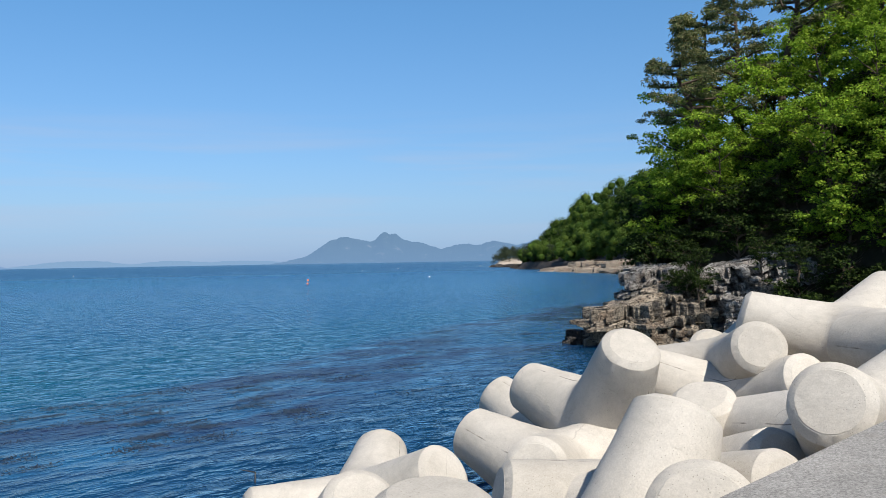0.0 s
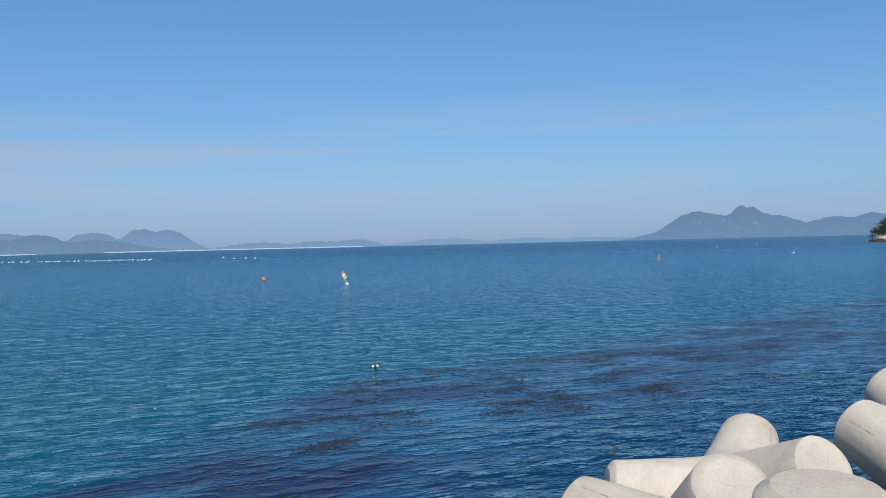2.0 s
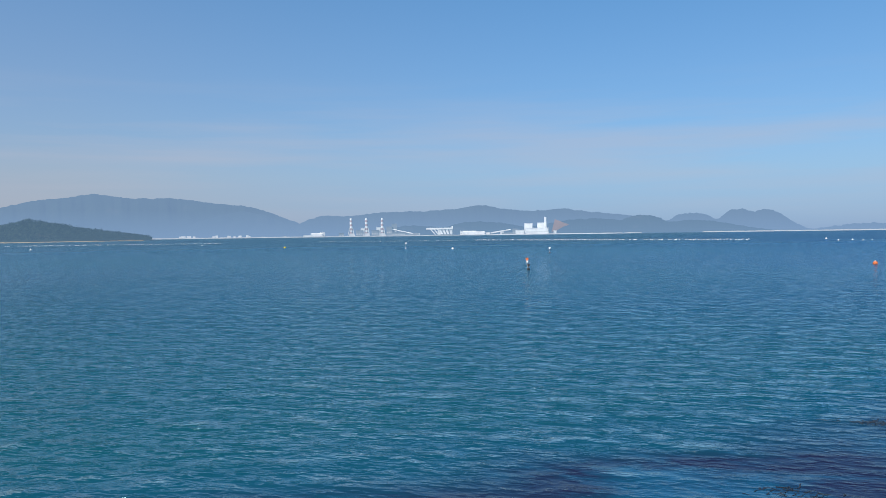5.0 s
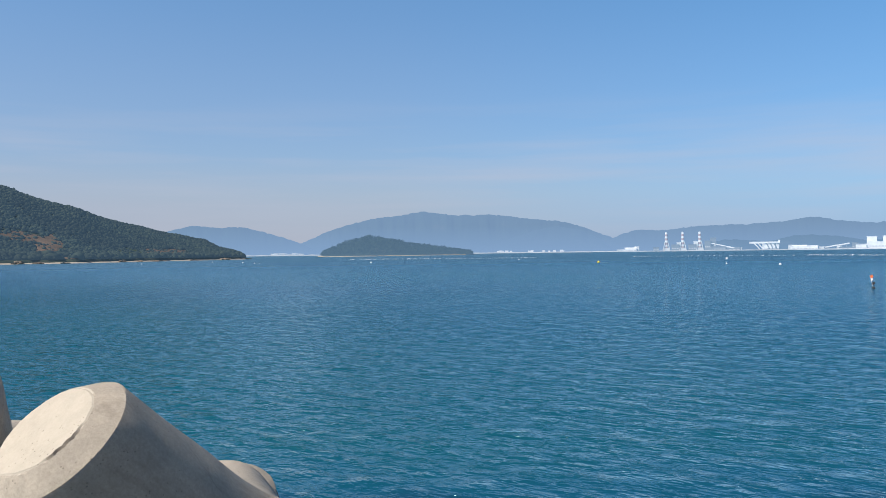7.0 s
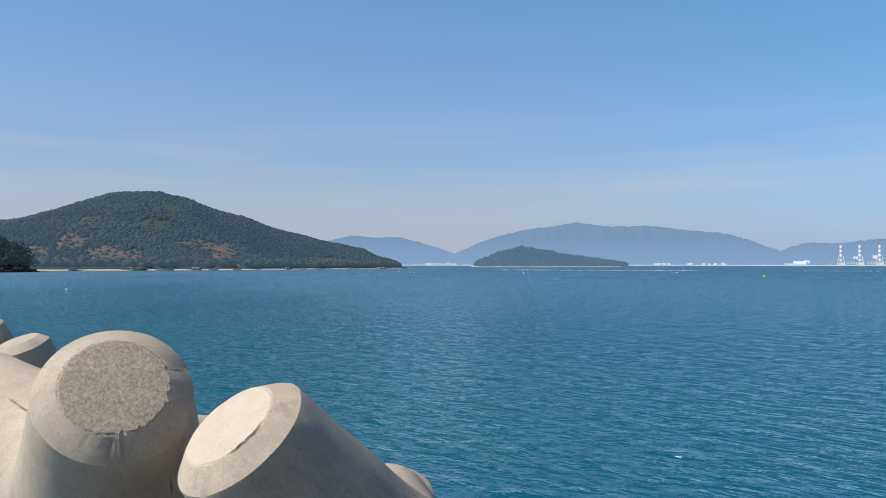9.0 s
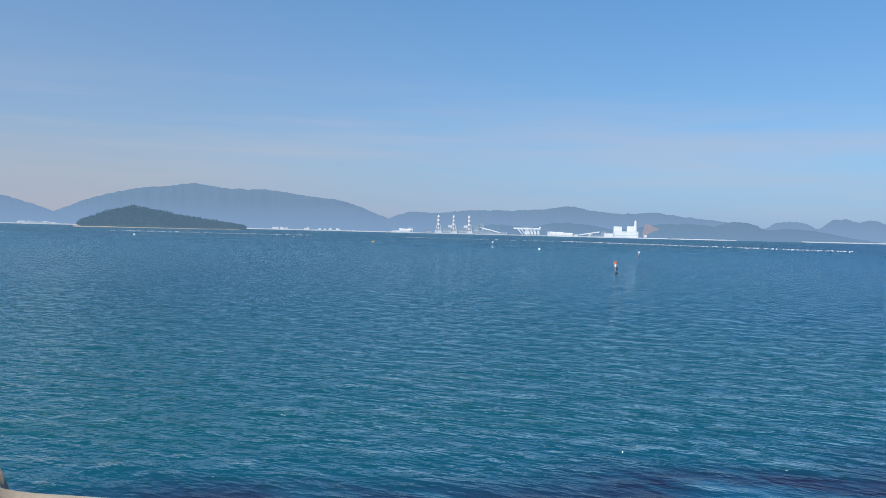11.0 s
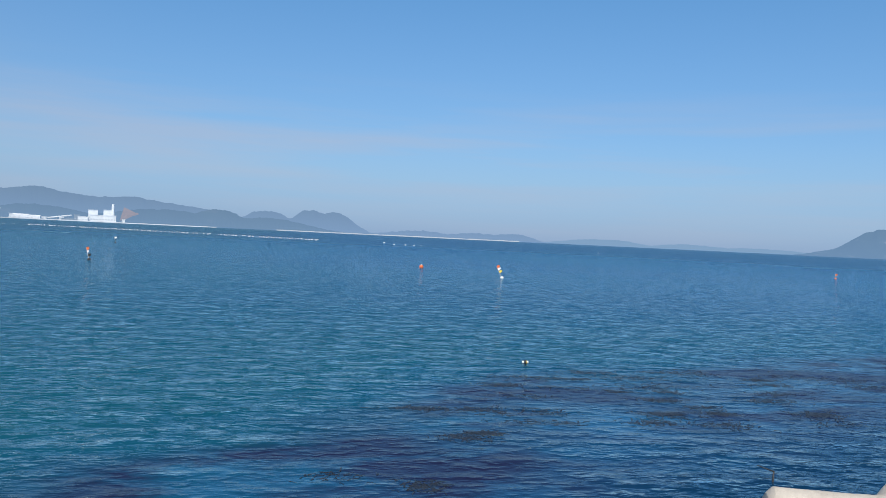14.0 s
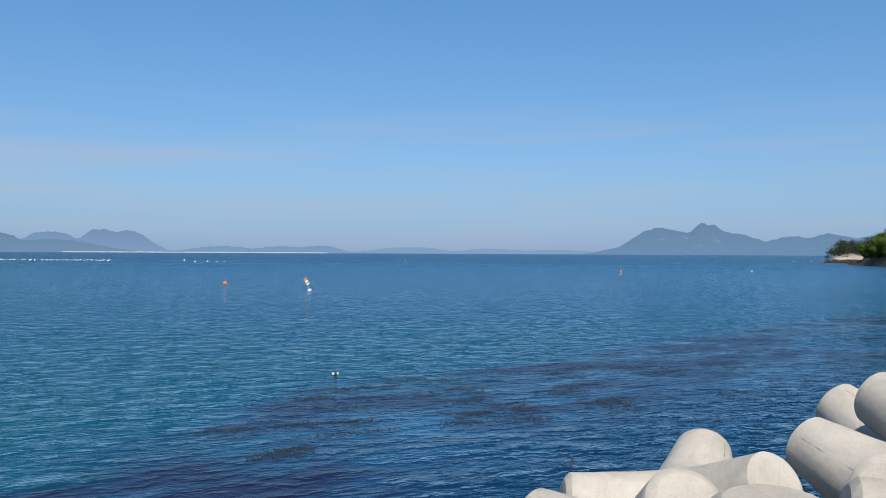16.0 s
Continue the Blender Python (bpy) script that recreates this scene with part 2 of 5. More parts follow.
MAT_PINE_WOODS = foliage("pine_wood_foliage", [(0.0, (0.026, 0.040, 0.024)), (0.6, (0.042, 0.058, 0.030)), (1.0, (0.066, 0.084, 0.036))], 0.1, 0.03, 0.5, 1.0)
# hill and spur foliage; the last value mixes in haze glow
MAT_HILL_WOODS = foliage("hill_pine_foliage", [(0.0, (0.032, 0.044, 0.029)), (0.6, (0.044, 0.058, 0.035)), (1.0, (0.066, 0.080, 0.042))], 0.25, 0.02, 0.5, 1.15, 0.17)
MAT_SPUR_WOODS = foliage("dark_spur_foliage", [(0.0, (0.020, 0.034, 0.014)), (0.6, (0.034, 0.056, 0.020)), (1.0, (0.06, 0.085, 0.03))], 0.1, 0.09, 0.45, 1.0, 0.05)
MAT_BARK = plain("bark", (0.11, 0.075, 0.05), 0.9, 0.5, 8)


def rock_material(name, light, dark, rust):
    m, n, l, p = material(name, 0.9, spec=0.25)
    o = coords(n)
    lay = nnode(n, l, 1.6, 6, 0.65, place_scaled(n, l, o, (0.5, 0.5, 3.5)))
    col = ramp(n, l, lay, [(0.28, dark), (0.5, tuple((a + b) / 2 for a, b in zip(light, dark))), (0.68, light)])
    col = mixc(n, l, ramp(n, l, nnode(n, l, 0.6, 5, 0.6, o), [(0.5, grey(0)), (0.7, grey(0.8))]), col, rust)
    # near-black painted into the bump's hollows as crevice shade
    crevice = nnode(n, l, 5, 6, 0.75, o, 1.0)
    col = mixc(n, l, ramp(n, l, crevice, [(0.40, grey(0.97)), (0.53, grey(0))]), col, (0.022, 0.019, 0.017))
    l.new(col, p.inputs["Base Color"])
    nb = bump(n, l, lay, 1.0, 0.25, None)
    bump(n, l, crevice, 1.0, 0.15, p, nb)
    return m


MAT_ROCK = rock_material("layered_rock", (0.60, 0.50, 0.38), (0.09, 0.075, 0.06), (0.26, 0.165, 0.10))
MAT_ROCK_GREY = rock_material("jagged_grey_rock", (0.60, 0.57, 0.53), (0.09, 0.085, 0.08), (0.22, 0.165, 0.12))
MAT_ROCK_DARK = rock_material("dark_wet_rock", (0.13, 0.12, 0.11), (0.045, 0.04, 0.037), (0.10, 0.07, 0.05))
MAT_ROCK_PALE = rock_material("pale_shore_rock", (0.50, 0.43, 0.34), (0.22, 0.17, 0.13), (0.36, 0.24, 0.16))


def ground_material(name, stops, scale, air=0.0):
    m, n, l, p = material(name, 0.95, spec=0.2)
    o = coords(n)
    col = ramp(n, l, nnode(n, l, scale, 6, 0.65, o), stops)
    l.new(col, p.inputs["Base Color"])
    bump(n, l, nnode(n, l, scale * 8, 5, 0.7, o), 0.6, 0.3, p)
    with_haze_glow(n, l, p.outputs[0], air)
    return m


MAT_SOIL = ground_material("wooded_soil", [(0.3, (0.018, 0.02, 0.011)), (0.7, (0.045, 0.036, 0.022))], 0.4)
# hillside and clearings, each with a little haze glow mixed in
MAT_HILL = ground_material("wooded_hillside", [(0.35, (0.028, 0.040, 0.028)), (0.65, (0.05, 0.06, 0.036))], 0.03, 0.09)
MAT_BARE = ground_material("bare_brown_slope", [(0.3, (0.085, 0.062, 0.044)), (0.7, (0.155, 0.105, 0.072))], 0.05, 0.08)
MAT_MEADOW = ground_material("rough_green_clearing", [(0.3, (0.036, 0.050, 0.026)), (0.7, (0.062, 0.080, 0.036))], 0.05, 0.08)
MAT_SAND = ground_material("beach_sand", [(0.3, (0.34, 0.285, 0.22)), (0.7, (0.48, 0.41, 0.33))], 0.2)


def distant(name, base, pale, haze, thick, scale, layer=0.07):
    """Hills and shores some kilometres off, that much haze mixed in as a glow."""
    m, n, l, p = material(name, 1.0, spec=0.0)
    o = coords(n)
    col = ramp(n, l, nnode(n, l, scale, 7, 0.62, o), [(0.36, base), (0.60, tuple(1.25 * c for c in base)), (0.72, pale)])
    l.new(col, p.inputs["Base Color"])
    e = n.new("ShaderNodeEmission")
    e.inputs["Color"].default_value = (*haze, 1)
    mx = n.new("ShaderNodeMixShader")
    # the haze glow is thickest down at the sea
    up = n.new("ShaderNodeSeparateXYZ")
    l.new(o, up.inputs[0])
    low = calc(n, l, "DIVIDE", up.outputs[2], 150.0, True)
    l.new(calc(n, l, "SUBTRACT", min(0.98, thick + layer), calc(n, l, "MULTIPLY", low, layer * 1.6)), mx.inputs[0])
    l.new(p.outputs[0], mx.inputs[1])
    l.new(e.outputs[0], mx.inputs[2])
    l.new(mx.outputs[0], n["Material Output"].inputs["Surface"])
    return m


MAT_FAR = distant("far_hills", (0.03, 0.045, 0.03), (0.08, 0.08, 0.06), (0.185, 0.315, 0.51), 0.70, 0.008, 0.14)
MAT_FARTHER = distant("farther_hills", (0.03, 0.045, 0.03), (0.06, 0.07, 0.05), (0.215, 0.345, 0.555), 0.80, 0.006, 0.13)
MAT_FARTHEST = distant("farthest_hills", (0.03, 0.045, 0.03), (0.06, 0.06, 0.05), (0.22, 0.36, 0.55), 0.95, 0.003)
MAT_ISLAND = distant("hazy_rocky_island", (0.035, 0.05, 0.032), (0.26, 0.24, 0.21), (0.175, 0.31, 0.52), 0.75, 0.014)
# islet, far shore and quarry: plain colours with the haze glow mixed in
MAT_NEARER = distant("nearer_hills", (0.03, 0.045, 0.03), (0.10, 0.08, 0.05), HAZE_GLOW, 0.36, 0.012)
MAT_SHORE_FAR = distant("far_shore", (0.5, 0.48, 0.44), (0.7, 0.68, 0.64), HAZE_GLOW, 0.5, 0.02, 0.0)
MAT_QUARRY = distant("quarry_cut", (0.36, 0.2, 0.13), (0.42, 0.26, 0.18), HAZE_GLOW, 0.62, 0.02, 0.0)


def water_material():
    m, n, l, p = material("sea_water", 0.12, spec=0.42)
    p.inputs["IOR"].default_value = 1.33
    o = coords(n)
    sep = n.new("ShaderNodeSeparateXYZ")
    l.new(o, sep.inputs[0])
    # a weed bed runs along the breakwater, farther out towards the cove
    along = calc(n, l, "ADD", calc(n, l, "MULTIPLY", sep.outputs[0], 0.694), calc(n, l, "MULTIPLY", sep.outputs[1], 0.72))
    out = calc(n, l, "SUBTRACT", calc(n, l, "ADD", calc(n, l, "MULTIPLY", sep.outputs[0], -0.72), calc(n, l, "MULTIPLY", sep.outputs[1], 0.694)), 2.15)
    frac = calc(n, l, "DIVIDE", calc(n, l, "ADD", along, 20.0), 100.0, True)
    outer = calc(n, l, "MULTIPLY", ramp(n, l, frac, [(0.0, grey(0.12)), (0.08, grey(0.17)), (0.12, grey(0.25)), (0.17, grey(0.31)), (0.23, grey(0.42)), (0.28, grey(0.54)), (0.48, grey(0.66)), (0.82, grey(0.92))]), 50.0)
    lain = n.new("ShaderNodeCombineXYZ")  # along the breakwater, out to sea
    l.new(along, lain.inputs[0])
    l.new(out, lain.inputs[1])
    lain = lain.outputs[0]
    stretched = place_scaled(n, l, lain, (0.45, 1.0, 1.0))
    warp = calc(n, l, "MULTIPLY", calc(n, l, "SUBTRACT", nnode(n, l, 0.13, 4, 0.6, stretched), 0.5), 14.0)
    inside = calc(n, l, "SUBTRACT", calc(n, l, "ADD", outer, warp), out)
    band = calc(n, l, "MULTIPLY", calc(n, l, "DIVIDE", inside, 3.0, True), calc(n, l, "DIVIDE", calc(n, l, "SUBTRACT", 15.0, inside), 6.0, True))
    weed = nnode(n, l, 0.42, 7, 0.70, stretched, 0.5)
    tracts = ramp(n, l, nnode(n, l, 0.10, 4, 0.6, place_scaled(n, l, lain, (0.6, 1.2, 1.0))), [(0.35, grey(0.15)), (0.51, grey(1))])
    band = calc(n, l, "MULTIPLY", band, tracts)
    mask = calc(n, l, "MULTIPLY", band, ramp(n, l, weed, [(0.36, grey(0)), (0.52, grey(0.96))]), True)
    depth = ramp(n, l, nnode(n, l, 0.012, 3, 0.5, o), [(0.35, (0.005, 0.056, 0.146)), (0.65, (0.005, 0.072, 0.15))])
    inner = ramp(n, l, nnode(n, l, 0.015, 3, 0.5, o), [(0.35, (0.010, 0.060, 0.108)), (0.65, (0.011, 0.074, 0.118))])
    depth = mixc(n, l, calc(n, l, "DIVIDE", calc(n, l, "ADD", along, 60.0), 100.0, True), inner, depth)
    # paler green water over the shallows along the breakwater
    shoal = ramp(n, l, calc(n, l, "DIVIDE", calc(n, l, "ADD", out, calc(n, l, "MULTIPLY", nnode(n, l, 0.05, 3, 0.6, o), 20.0)), 80.0, True), [(0.2, grey(0.9)), (0.8, grey(0))])
    depth = mixc(n, l, shoal, depth, (0.005, 0.082, 0.100))
    # deeper, bluer water next to the weed
    near = ramp(n, l, calc(n, l, "DIVIDE", calc(n, l, "ADD", inside, 8.0), 24.0, True), [(0.12, grey(0)), (0.75, grey(1))])
    depth = mixc(n, l, calc(n, l, "MULTIPLY", near, 0.8), depth, (0.004, 0.054, 0.145))
    inshore = calc(n, l, "DIVIDE", calc(n, l, "SUBTRACT", inside, 8.0), 7.0, True)
    depth = mixc(n, l, calc(n, l, "MULTIPLY", inshore, 0.9), depth, (0.003, 0.026, 0.064))
    col = mixc(n, l, mask, depth, (0.013, 0.014, 0.044))
    far = n.new("ShaderNodeVectorMath")
    far.operation = "LENGTH"
    l.new(o, far.inputs[0])
    away = far.outputs["Value"]
    w3 = nnode(n, l, 5.4, 2, 0.5, place_scaled(n, l, lain, (0.8, 1.2, 1.0)))
    w2 = nnode(n, l, 2.1, 2, 0.5, place_scaled(n, l, lain, (0.75, 1.3, 1.0)))
    w1 = nnode(n, l, 0.75, 1.5, 0.5, place_scaled(n, l, lain, (0.68, 1.3, 1.0)))
    w0 = nnode(n, l, 0.25, 1.5, 0.5, place_scaled(n, l, lain, (0.68, 1.3, 1.0)))
    calm = ramp(n, l, band, [(0.0, grey(1)), (0.7, grey(0.3))])
    fine = calc(n, l, "SUBTRACT", 1.0, calc(n, l, "DIVIDE", away, 160.0, True))
    h = calc(n, l, "MULTIPLY", calc(n, l, "MULTIPLY", calc(n, l, "POWER", w3, 4.0), 0.10), fine)
    # small waves are peaked: flat between the crests
    h = calc(n, l, "ADD", h, calc(n, l, "MULTIPLY", calc(n, l, "POWER", w2, 5.0), 0.75))
    h = calc(n, l, "ADD", h, calc(n, l, "MULTIPLY", calc(n, l, "POWER", w1, 5.0), 0.9))
    h = calc(n, l, "ADD", h, calc(n, l, "MULTIPLY", w0, 0.07))
    h = calc(n, l, "MULTIPLY", h, calm)
    nb = bump(n, l, h, 1.0, 1.0, None)
    # the open sea's unresolved chop spreads the reflection, more so far out and along the wind lanes
    lanes = nnode(n, l, 0.02, 4, 0.6, place_scaled(n, l, o, (0.5, 1.6, 1.0), -40))
    rough = calc(n, l, "ADD", calc(n, l, "MULTIPLY", calc(n, l, "DIVIDE", away, 500.0, True), 0.30), calc(n, l, "MULTIPLY", lanes, 0.13))
    n.remove(p)
    body, gloss, fres, mx = (n.new("ShaderNode" + k) for k in ("BsdfDiffuse", "BsdfGlossy", "Fresnel", "MixShader"))
    l.new(col, body.inputs["Color"])
    gloss.inputs["Color"].default_value = (0.73, 0.93, 1.0, 1)
    l.new(rough, gloss.inputs["Roughness"])
    l.new(nb, gloss.inputs["Normal"])
    l.new(nb, fres.inputs["Normal"])
    fres.inputs["IOR"].default_value = 1.33
    # waves tilt towards the eye and hide their own backs, so little of the grazing mirror is left
    shown = ramp(n, l, calc(n, l, "DIVIDE", away, 900.0, True), [(0.0, grey(0.82)), (0.12, grey(0.86)), (0.6, grey(0.58))])
    l.new(calc(n, l, "MULTIPLY", calc(n, l, "POWER", fres.outputs[0], 0.75), calc(n, l, "MULTIPLY", shown, ramp(n, l, mask, [(0.0, grey(1)), (1.0, grey(0.5))]))), mx.inputs[0])
    l.new(body.outputs[0], mx.inputs[1])
    l.new(gloss.outputs[0], mx.inputs[2])
    l.new(mx.outputs[0], n["Material Output"].inputs["Surface"])
    return m


MAT_WATER = water_material()


# ---- mesh helpers ----
def shade(me, smooth=True):
    me.polygons.foreach_set("use_smooth", [smooth] * len(me.polygons))
    return me


def raw_mesh(name, verts, faces, mat, smooth=False):
    me = bpy.data.meshes.new(name)
    me.from_pydata([tuple(v) for v in verts], [], [tuple(f) for f in faces])
    if mat:
        me.materials.append(mat)
    shade(me, smooth)
    return me


def bm_mesh(name, bm, mat, smooth=False):
    me = bpy.data.meshes.new(name)
    bm.to_mesh(me)
    bm.free()
    if mat:
        me.materials.append(mat)
    return shade(me, smooth)


def part(name, me, parent, label="", at=None):
    ob = new(name, me)
    ob.parent = parent
    if at is not None:
        ob.matrix_basis = at
    if label:
        ob["label"] = label
    return ob


def thing(name, label, category, group="", kind="", me=None, at=None):
    ob = new(name, me)
    if at is not None:
        ob.matrix_basis = at
    return tagged(ob, label, category, group, kind)


def polar(heading, distance, z=0.0):
    a = radians(heading)
    return Vector((-distance * math.sin(a), distance * math.cos(a), z))


def fbm(x, y, z=0.0, octaves=4):
    return noise.fractal(Vector((x, y, z)), 1.0, 2.0, octaves)


def smooth01(v):
    v = min(1.0, max(0.0, v))
    return v * v * (3 - 2 * v)


def lerp_table(v, table):
    """Piecewise run through (v, value) pairs in rising order."""
    xs = [a for a, _ in table]
    return float(np.interp(v, xs, [b for _, b in table]))


def box(bm, size, at=(0, 0, 0), turn=None):
    m = Matrix.Translation(at)
    if turn is not None:
        m = m @ turn
    return bmesh.ops.create_cube(bm, size=1.0, matrix=m @ Matrix.Diagonal((*size, 1)))["verts"]


def tube(bm, a, b, ra, rb, sides=8):
    a, b = Vector(a), Vector(b)
    q = (b - a).to_track_quat("Z", "Y").to_matrix().to_4x4()
    m = Matrix.Translation((a + b) / 2) @ q
    return bmesh.ops.create_cone(bm, cap_ends=True, segments=sides, radius1=ra, radius2=rb, depth=(b - a).length, matrix=m)["verts"]


# ---- sea ----
WAVES = []
wrnd = random.Random(31)
for k in range(44):
    length = 0.45 * 5.5 ** (k / 43) * wrnd.uniform(0.92, 1.08)
    head = radians(wrnd.gauss(128, 48))
    WAVES.append((2 * math.pi / length * math.cos(head), 2 * math.pi / length * math.sin(head), 0.0020 * length ** 0.9, wrnd.uniform(0, 6.28)))


WEED_REACH = [(-20, 6), (-12, 8.5), (-8, 12.5), (-3, 15.5), (3, 21), (8, 27), (28, 33), (62, 46)]  # along the breakwater, out to sea


def build_sea():
    """One sheet to beyond the horizon, with real small waves where the open bay lies."""
    ang_ = np.radians(np.concatenate([np.arange(74.0, 226.0, 0.16), np.arange(226.5, 433.5, 1.8)]))
    seg = len(ang_)
    radii = np.concatenate([[3.0, 5.0, 7.0, 9.0], np.geomspace(10.0, 330.0, 350), np.geomspace(350.0, 9000.0, 26)])
    xx, yy = radii[:, None] * np.cos(ang_), radii[:, None] * np.sin(ang_)
    zz = np.zeros_like(xx)
    step = (radii * 0.0101)[:, None]
    for kx, ky, amp, ph in WAVES:
        lam_ = 2 * np.pi / math.hypot(kx, ky)
        keep = np.clip((lam_ / step - 2.2) / 1.5, 0, 1)
        phase = kx * xx + ky * yy + ph + 1.1 * np.sin(0.13 * xx + 0.09 * yy + ph) + 0.7 * np.sin(0.37 * yy - 0.29 * xx + 2 * ph)
        zz += keep * amp * np.sin(phase)
    zz *= np.clip((350.0 - radii) / 60.0, 0, 1)[:, None]
    gust = 0.75 + 0.35 * np.sin(0.045 * xx + 0.02 * yy) * np.sin(0.06 * yy - 0.03 * xx + 1.0)
    # weed lies heavy on the water and smooths it
    along, out = 0.694 * xx + 0.72 * yy, -0.72 * xx + 0.694 * yy - 2.15
    inside = np.interp(along, [a for a, _ in WEED_REACH], [b for _, b in WEED_REACH]) - out
    zz *= gust * (1 - 0.75 * np.clip(inside / 3, 0, 1) * np.clip((15 - inside) / 6, 0, 1))
    zz = (np.exp(45.0 * zz) - 1.0) / 45.0 - 0.003
    co = np.stack([xx.ravel(), yy.ravel(), zz.ravel()], 1)
    co = np.vstack([co, [[0, 0, 0]]])
    nr = len(radii)
    i, j = np.meshgrid(np.arange(nr - 1), np.arange(seg), indexing="ij")
    j2 = (j + 1) % seg
    quads = np.stack([i * seg + j, (i + 1) * seg + j, (i + 1) * seg + j2, i * seg + j2], -1).reshape(-1, 4)
    fan = [(nr * seg, k, (k + 1) % seg) for k in range(seg)]
    me = bpy.data.meshes.new("water")
    me.from_pydata(co.tolist(), [], quads.tolist() + fan)
    me.materials.append(MAT_WATER)
    shade(me, True)
    thing("water", "deep blue-green sea with small ripples and dark weed beds", "sea", kind="structure", me=me)


build_sea()

# ---- breakwater ----
ALONG = Vector((0.7087, 0.7055, 0)).normalized()   # along the breakwater's sea edge
OUT = Vector((-0.7055, 0.7087, 0)).normalized()    # from the edge out to sea
EDGE = 2.71                                     # from the origin to the edge
CAP_TOP = 3.1


def on_wall(along, out, z):
    return ALONG * along + OUT * (EDGE + out) + Vector((0, 0, z))


def build_breakwater():
    turn = Matrix((ALONG.to_4d(), OUT.to_4d(), (0, 0, 1, 0), (0, 0, 0, 1))).transposed()
    turn.translation = (0, 0, 0)
    for i in range(4):
        turn[3][i] = 1.0 if i == 3 else 0.0
    cap = thing("breakwater", "rough grey concrete breakwater cap in cast lengths", "breakwater", kind="structure")
    for k in range(6):
        bm = bmesh.new()
        box(bm, (5.985, 7.5, 4.6))
        bmesh.ops.bevel(bm, geom=list(bm.edges), offset=0.03, segments=2, affect="EDGES")
        part("slab", bm_mesh("slab", bm, MAT_CAP), cap,
             at=Matrix.Translation(on_wall(6.0 * k + 1.0, -3.75, CAP_TOP - 2.3 - 0.004 * (k % 2))) @ turn)


build_breakwater()

# ---- tetrapods ----
TET_H = 2.9
TET_ARM = 0.643 * TET_H
TET_END = 0.151 * TET_H
TET_ROOT = 0.245 * TET_H
TET_WAYS = [Vector((0, 0, 1))] + [
    Vector((math.sqrt(8) / 3 * math.cos(radians(a)), math.sqrt(8) / 3 * math.sin(radians(a)), -1 / 3)) for a in (90, 210, 330)]


def tetrapod_mesh(name, seed, mat, cracked=None, broken=None, end=None):
    """Four tapered round arms that meet in a softly filleted middle, with chamfered, slightly chipped ends."""
    rnd = random.Random(seed)
    seg, rings = 96, 12
    taper = (TET_ROOT - TET_END) / TET_ARM
    cham = inset = 0.085 if seed < 4 else 0.125
    verts, faces = [], []
    for w, way in enumerate(TET_WAYS):
        b0 = TET_WAYS[(w + 1) % 4]
        e0 = (b0 - way * b0.dot(way)).normalized()
        e1 = way.cross(e0)
        start = len(verts)
        for k in range(seg):
            phi = 2 * math.pi * k / seg
            e = e0 * math.cos(phi) + e1 * math.sin(phi)
            c = max(e.dot(b) for i, b in enumerate(TET_WAYS) if i != w) * 0.75
            low = TET_ROOT * c / (1 + c * taper)
            for j in range(rings):
                s = low + (TET_ARM - cham - low) * (j / (rings - 1)) ** 1.2
                p = way * s + e * (TET_ROOT - taper * s)
                p *= 1 + 0.05 * math.exp(-((s - low) / 0.13))
                q = p * 1.7 + Vector((seed * 3.1, w, 0))
                if j > 2:
                    p += e * (0.012 * fbm(q.x, q.y, q.z))
                verts.append(p)
            chip = 0.35 * fbm(math.cos(phi) * 1.6 + seed, math.sin(phi) * 1.6, w * 5.0) + 0.35 * max(0.0, fbm(math.cos(phi) * 9 + seed, math.sin(phi) * 9, w * 5.0, 3))
            gap = 0.0
            if w == 0 and broken is not None:
                off = abs((phi - broken + math.pi) % (2 * math.pi) - math.pi)
                chip += min(1.0, max(0.0, 1.25 - off) / 0.4) * (0.5 * fbm(math.cos(phi) * 14, math.sin(phi) * 14, seed, 3) + 0.3 * noise.cell(Vector((phi * 13, 1.0, seed))))
            if w == 0 and cracked is not None:
                off = (phi - cracked + math.pi) % (2 * math.pi) - math.pi
                if abs(off) < 0.42:
                    gap = 0.045 * min(1.0, (0.42 - abs(off)) / 0.12) * (1.0 if noise.cell(Vector((phi * 11, 3.0, seed))) > 0.25 else 0.3)
                    chip += 0.35 * fbm(phi * 7, 2.0, seed, 3)
            r0 = TET_ROOT - taper * (TET_ARM - cham)
            inner = TET_END - inset
            verts.append(way * (TET_ARM - cham + 0.012) + e * (r0 - 0.008))
            verts.append(way * (TET_ARM - 0.012 - 0.012 * max(0, chip)) + e * (inner + 0.008 + 0.03 * chip))
            verts.append(way * (TET_ARM - 0.010 - gap) + e * (inner - 0.002 + 0.031 * chip))
            verts.append(way * (TET_ARM - 0.002 - 0.004 * max(0, chip)) + e * (inner - 0.012 + 0.032 * chip))
            verts.append(way * TET_ARM + e * (inner - 0.03 + 0.032 * chip))
        n = rings + 5
        for k in range(seg):
            a, b = start + k * n, start + ((k + 1) % seg) * n
            for j in range(n - 1):
                faces.append((a + j, b + j, b + j + 1, a + j + 1))
        verts.append(way * (TET_ARM + 0.004))
        tip = len(verts) - 1
        for k in range(seg):
            faces.append((start + k * n + n - 1, start + ((k + 1) % seg) * n + n - 1, tip))
        if w == 0:
            last = len(faces)
    bm = bmesh.new()
    vs = [bm.verts.new(v) for v in verts]
    for k, f in enumerate(faces):
        face = bm.faces.new([vs[i] for i in f])
        if end and k < last and face.calc_center_median().dot(TET_WAYS[0]) > TET_ARM - 0.011:
            face.material_index = 1
    bmesh.ops.remove_doubles(bm, verts=bm.verts, dist=0.004)
    bmesh.ops.recalc_face_normals(bm, faces=bm.faces)
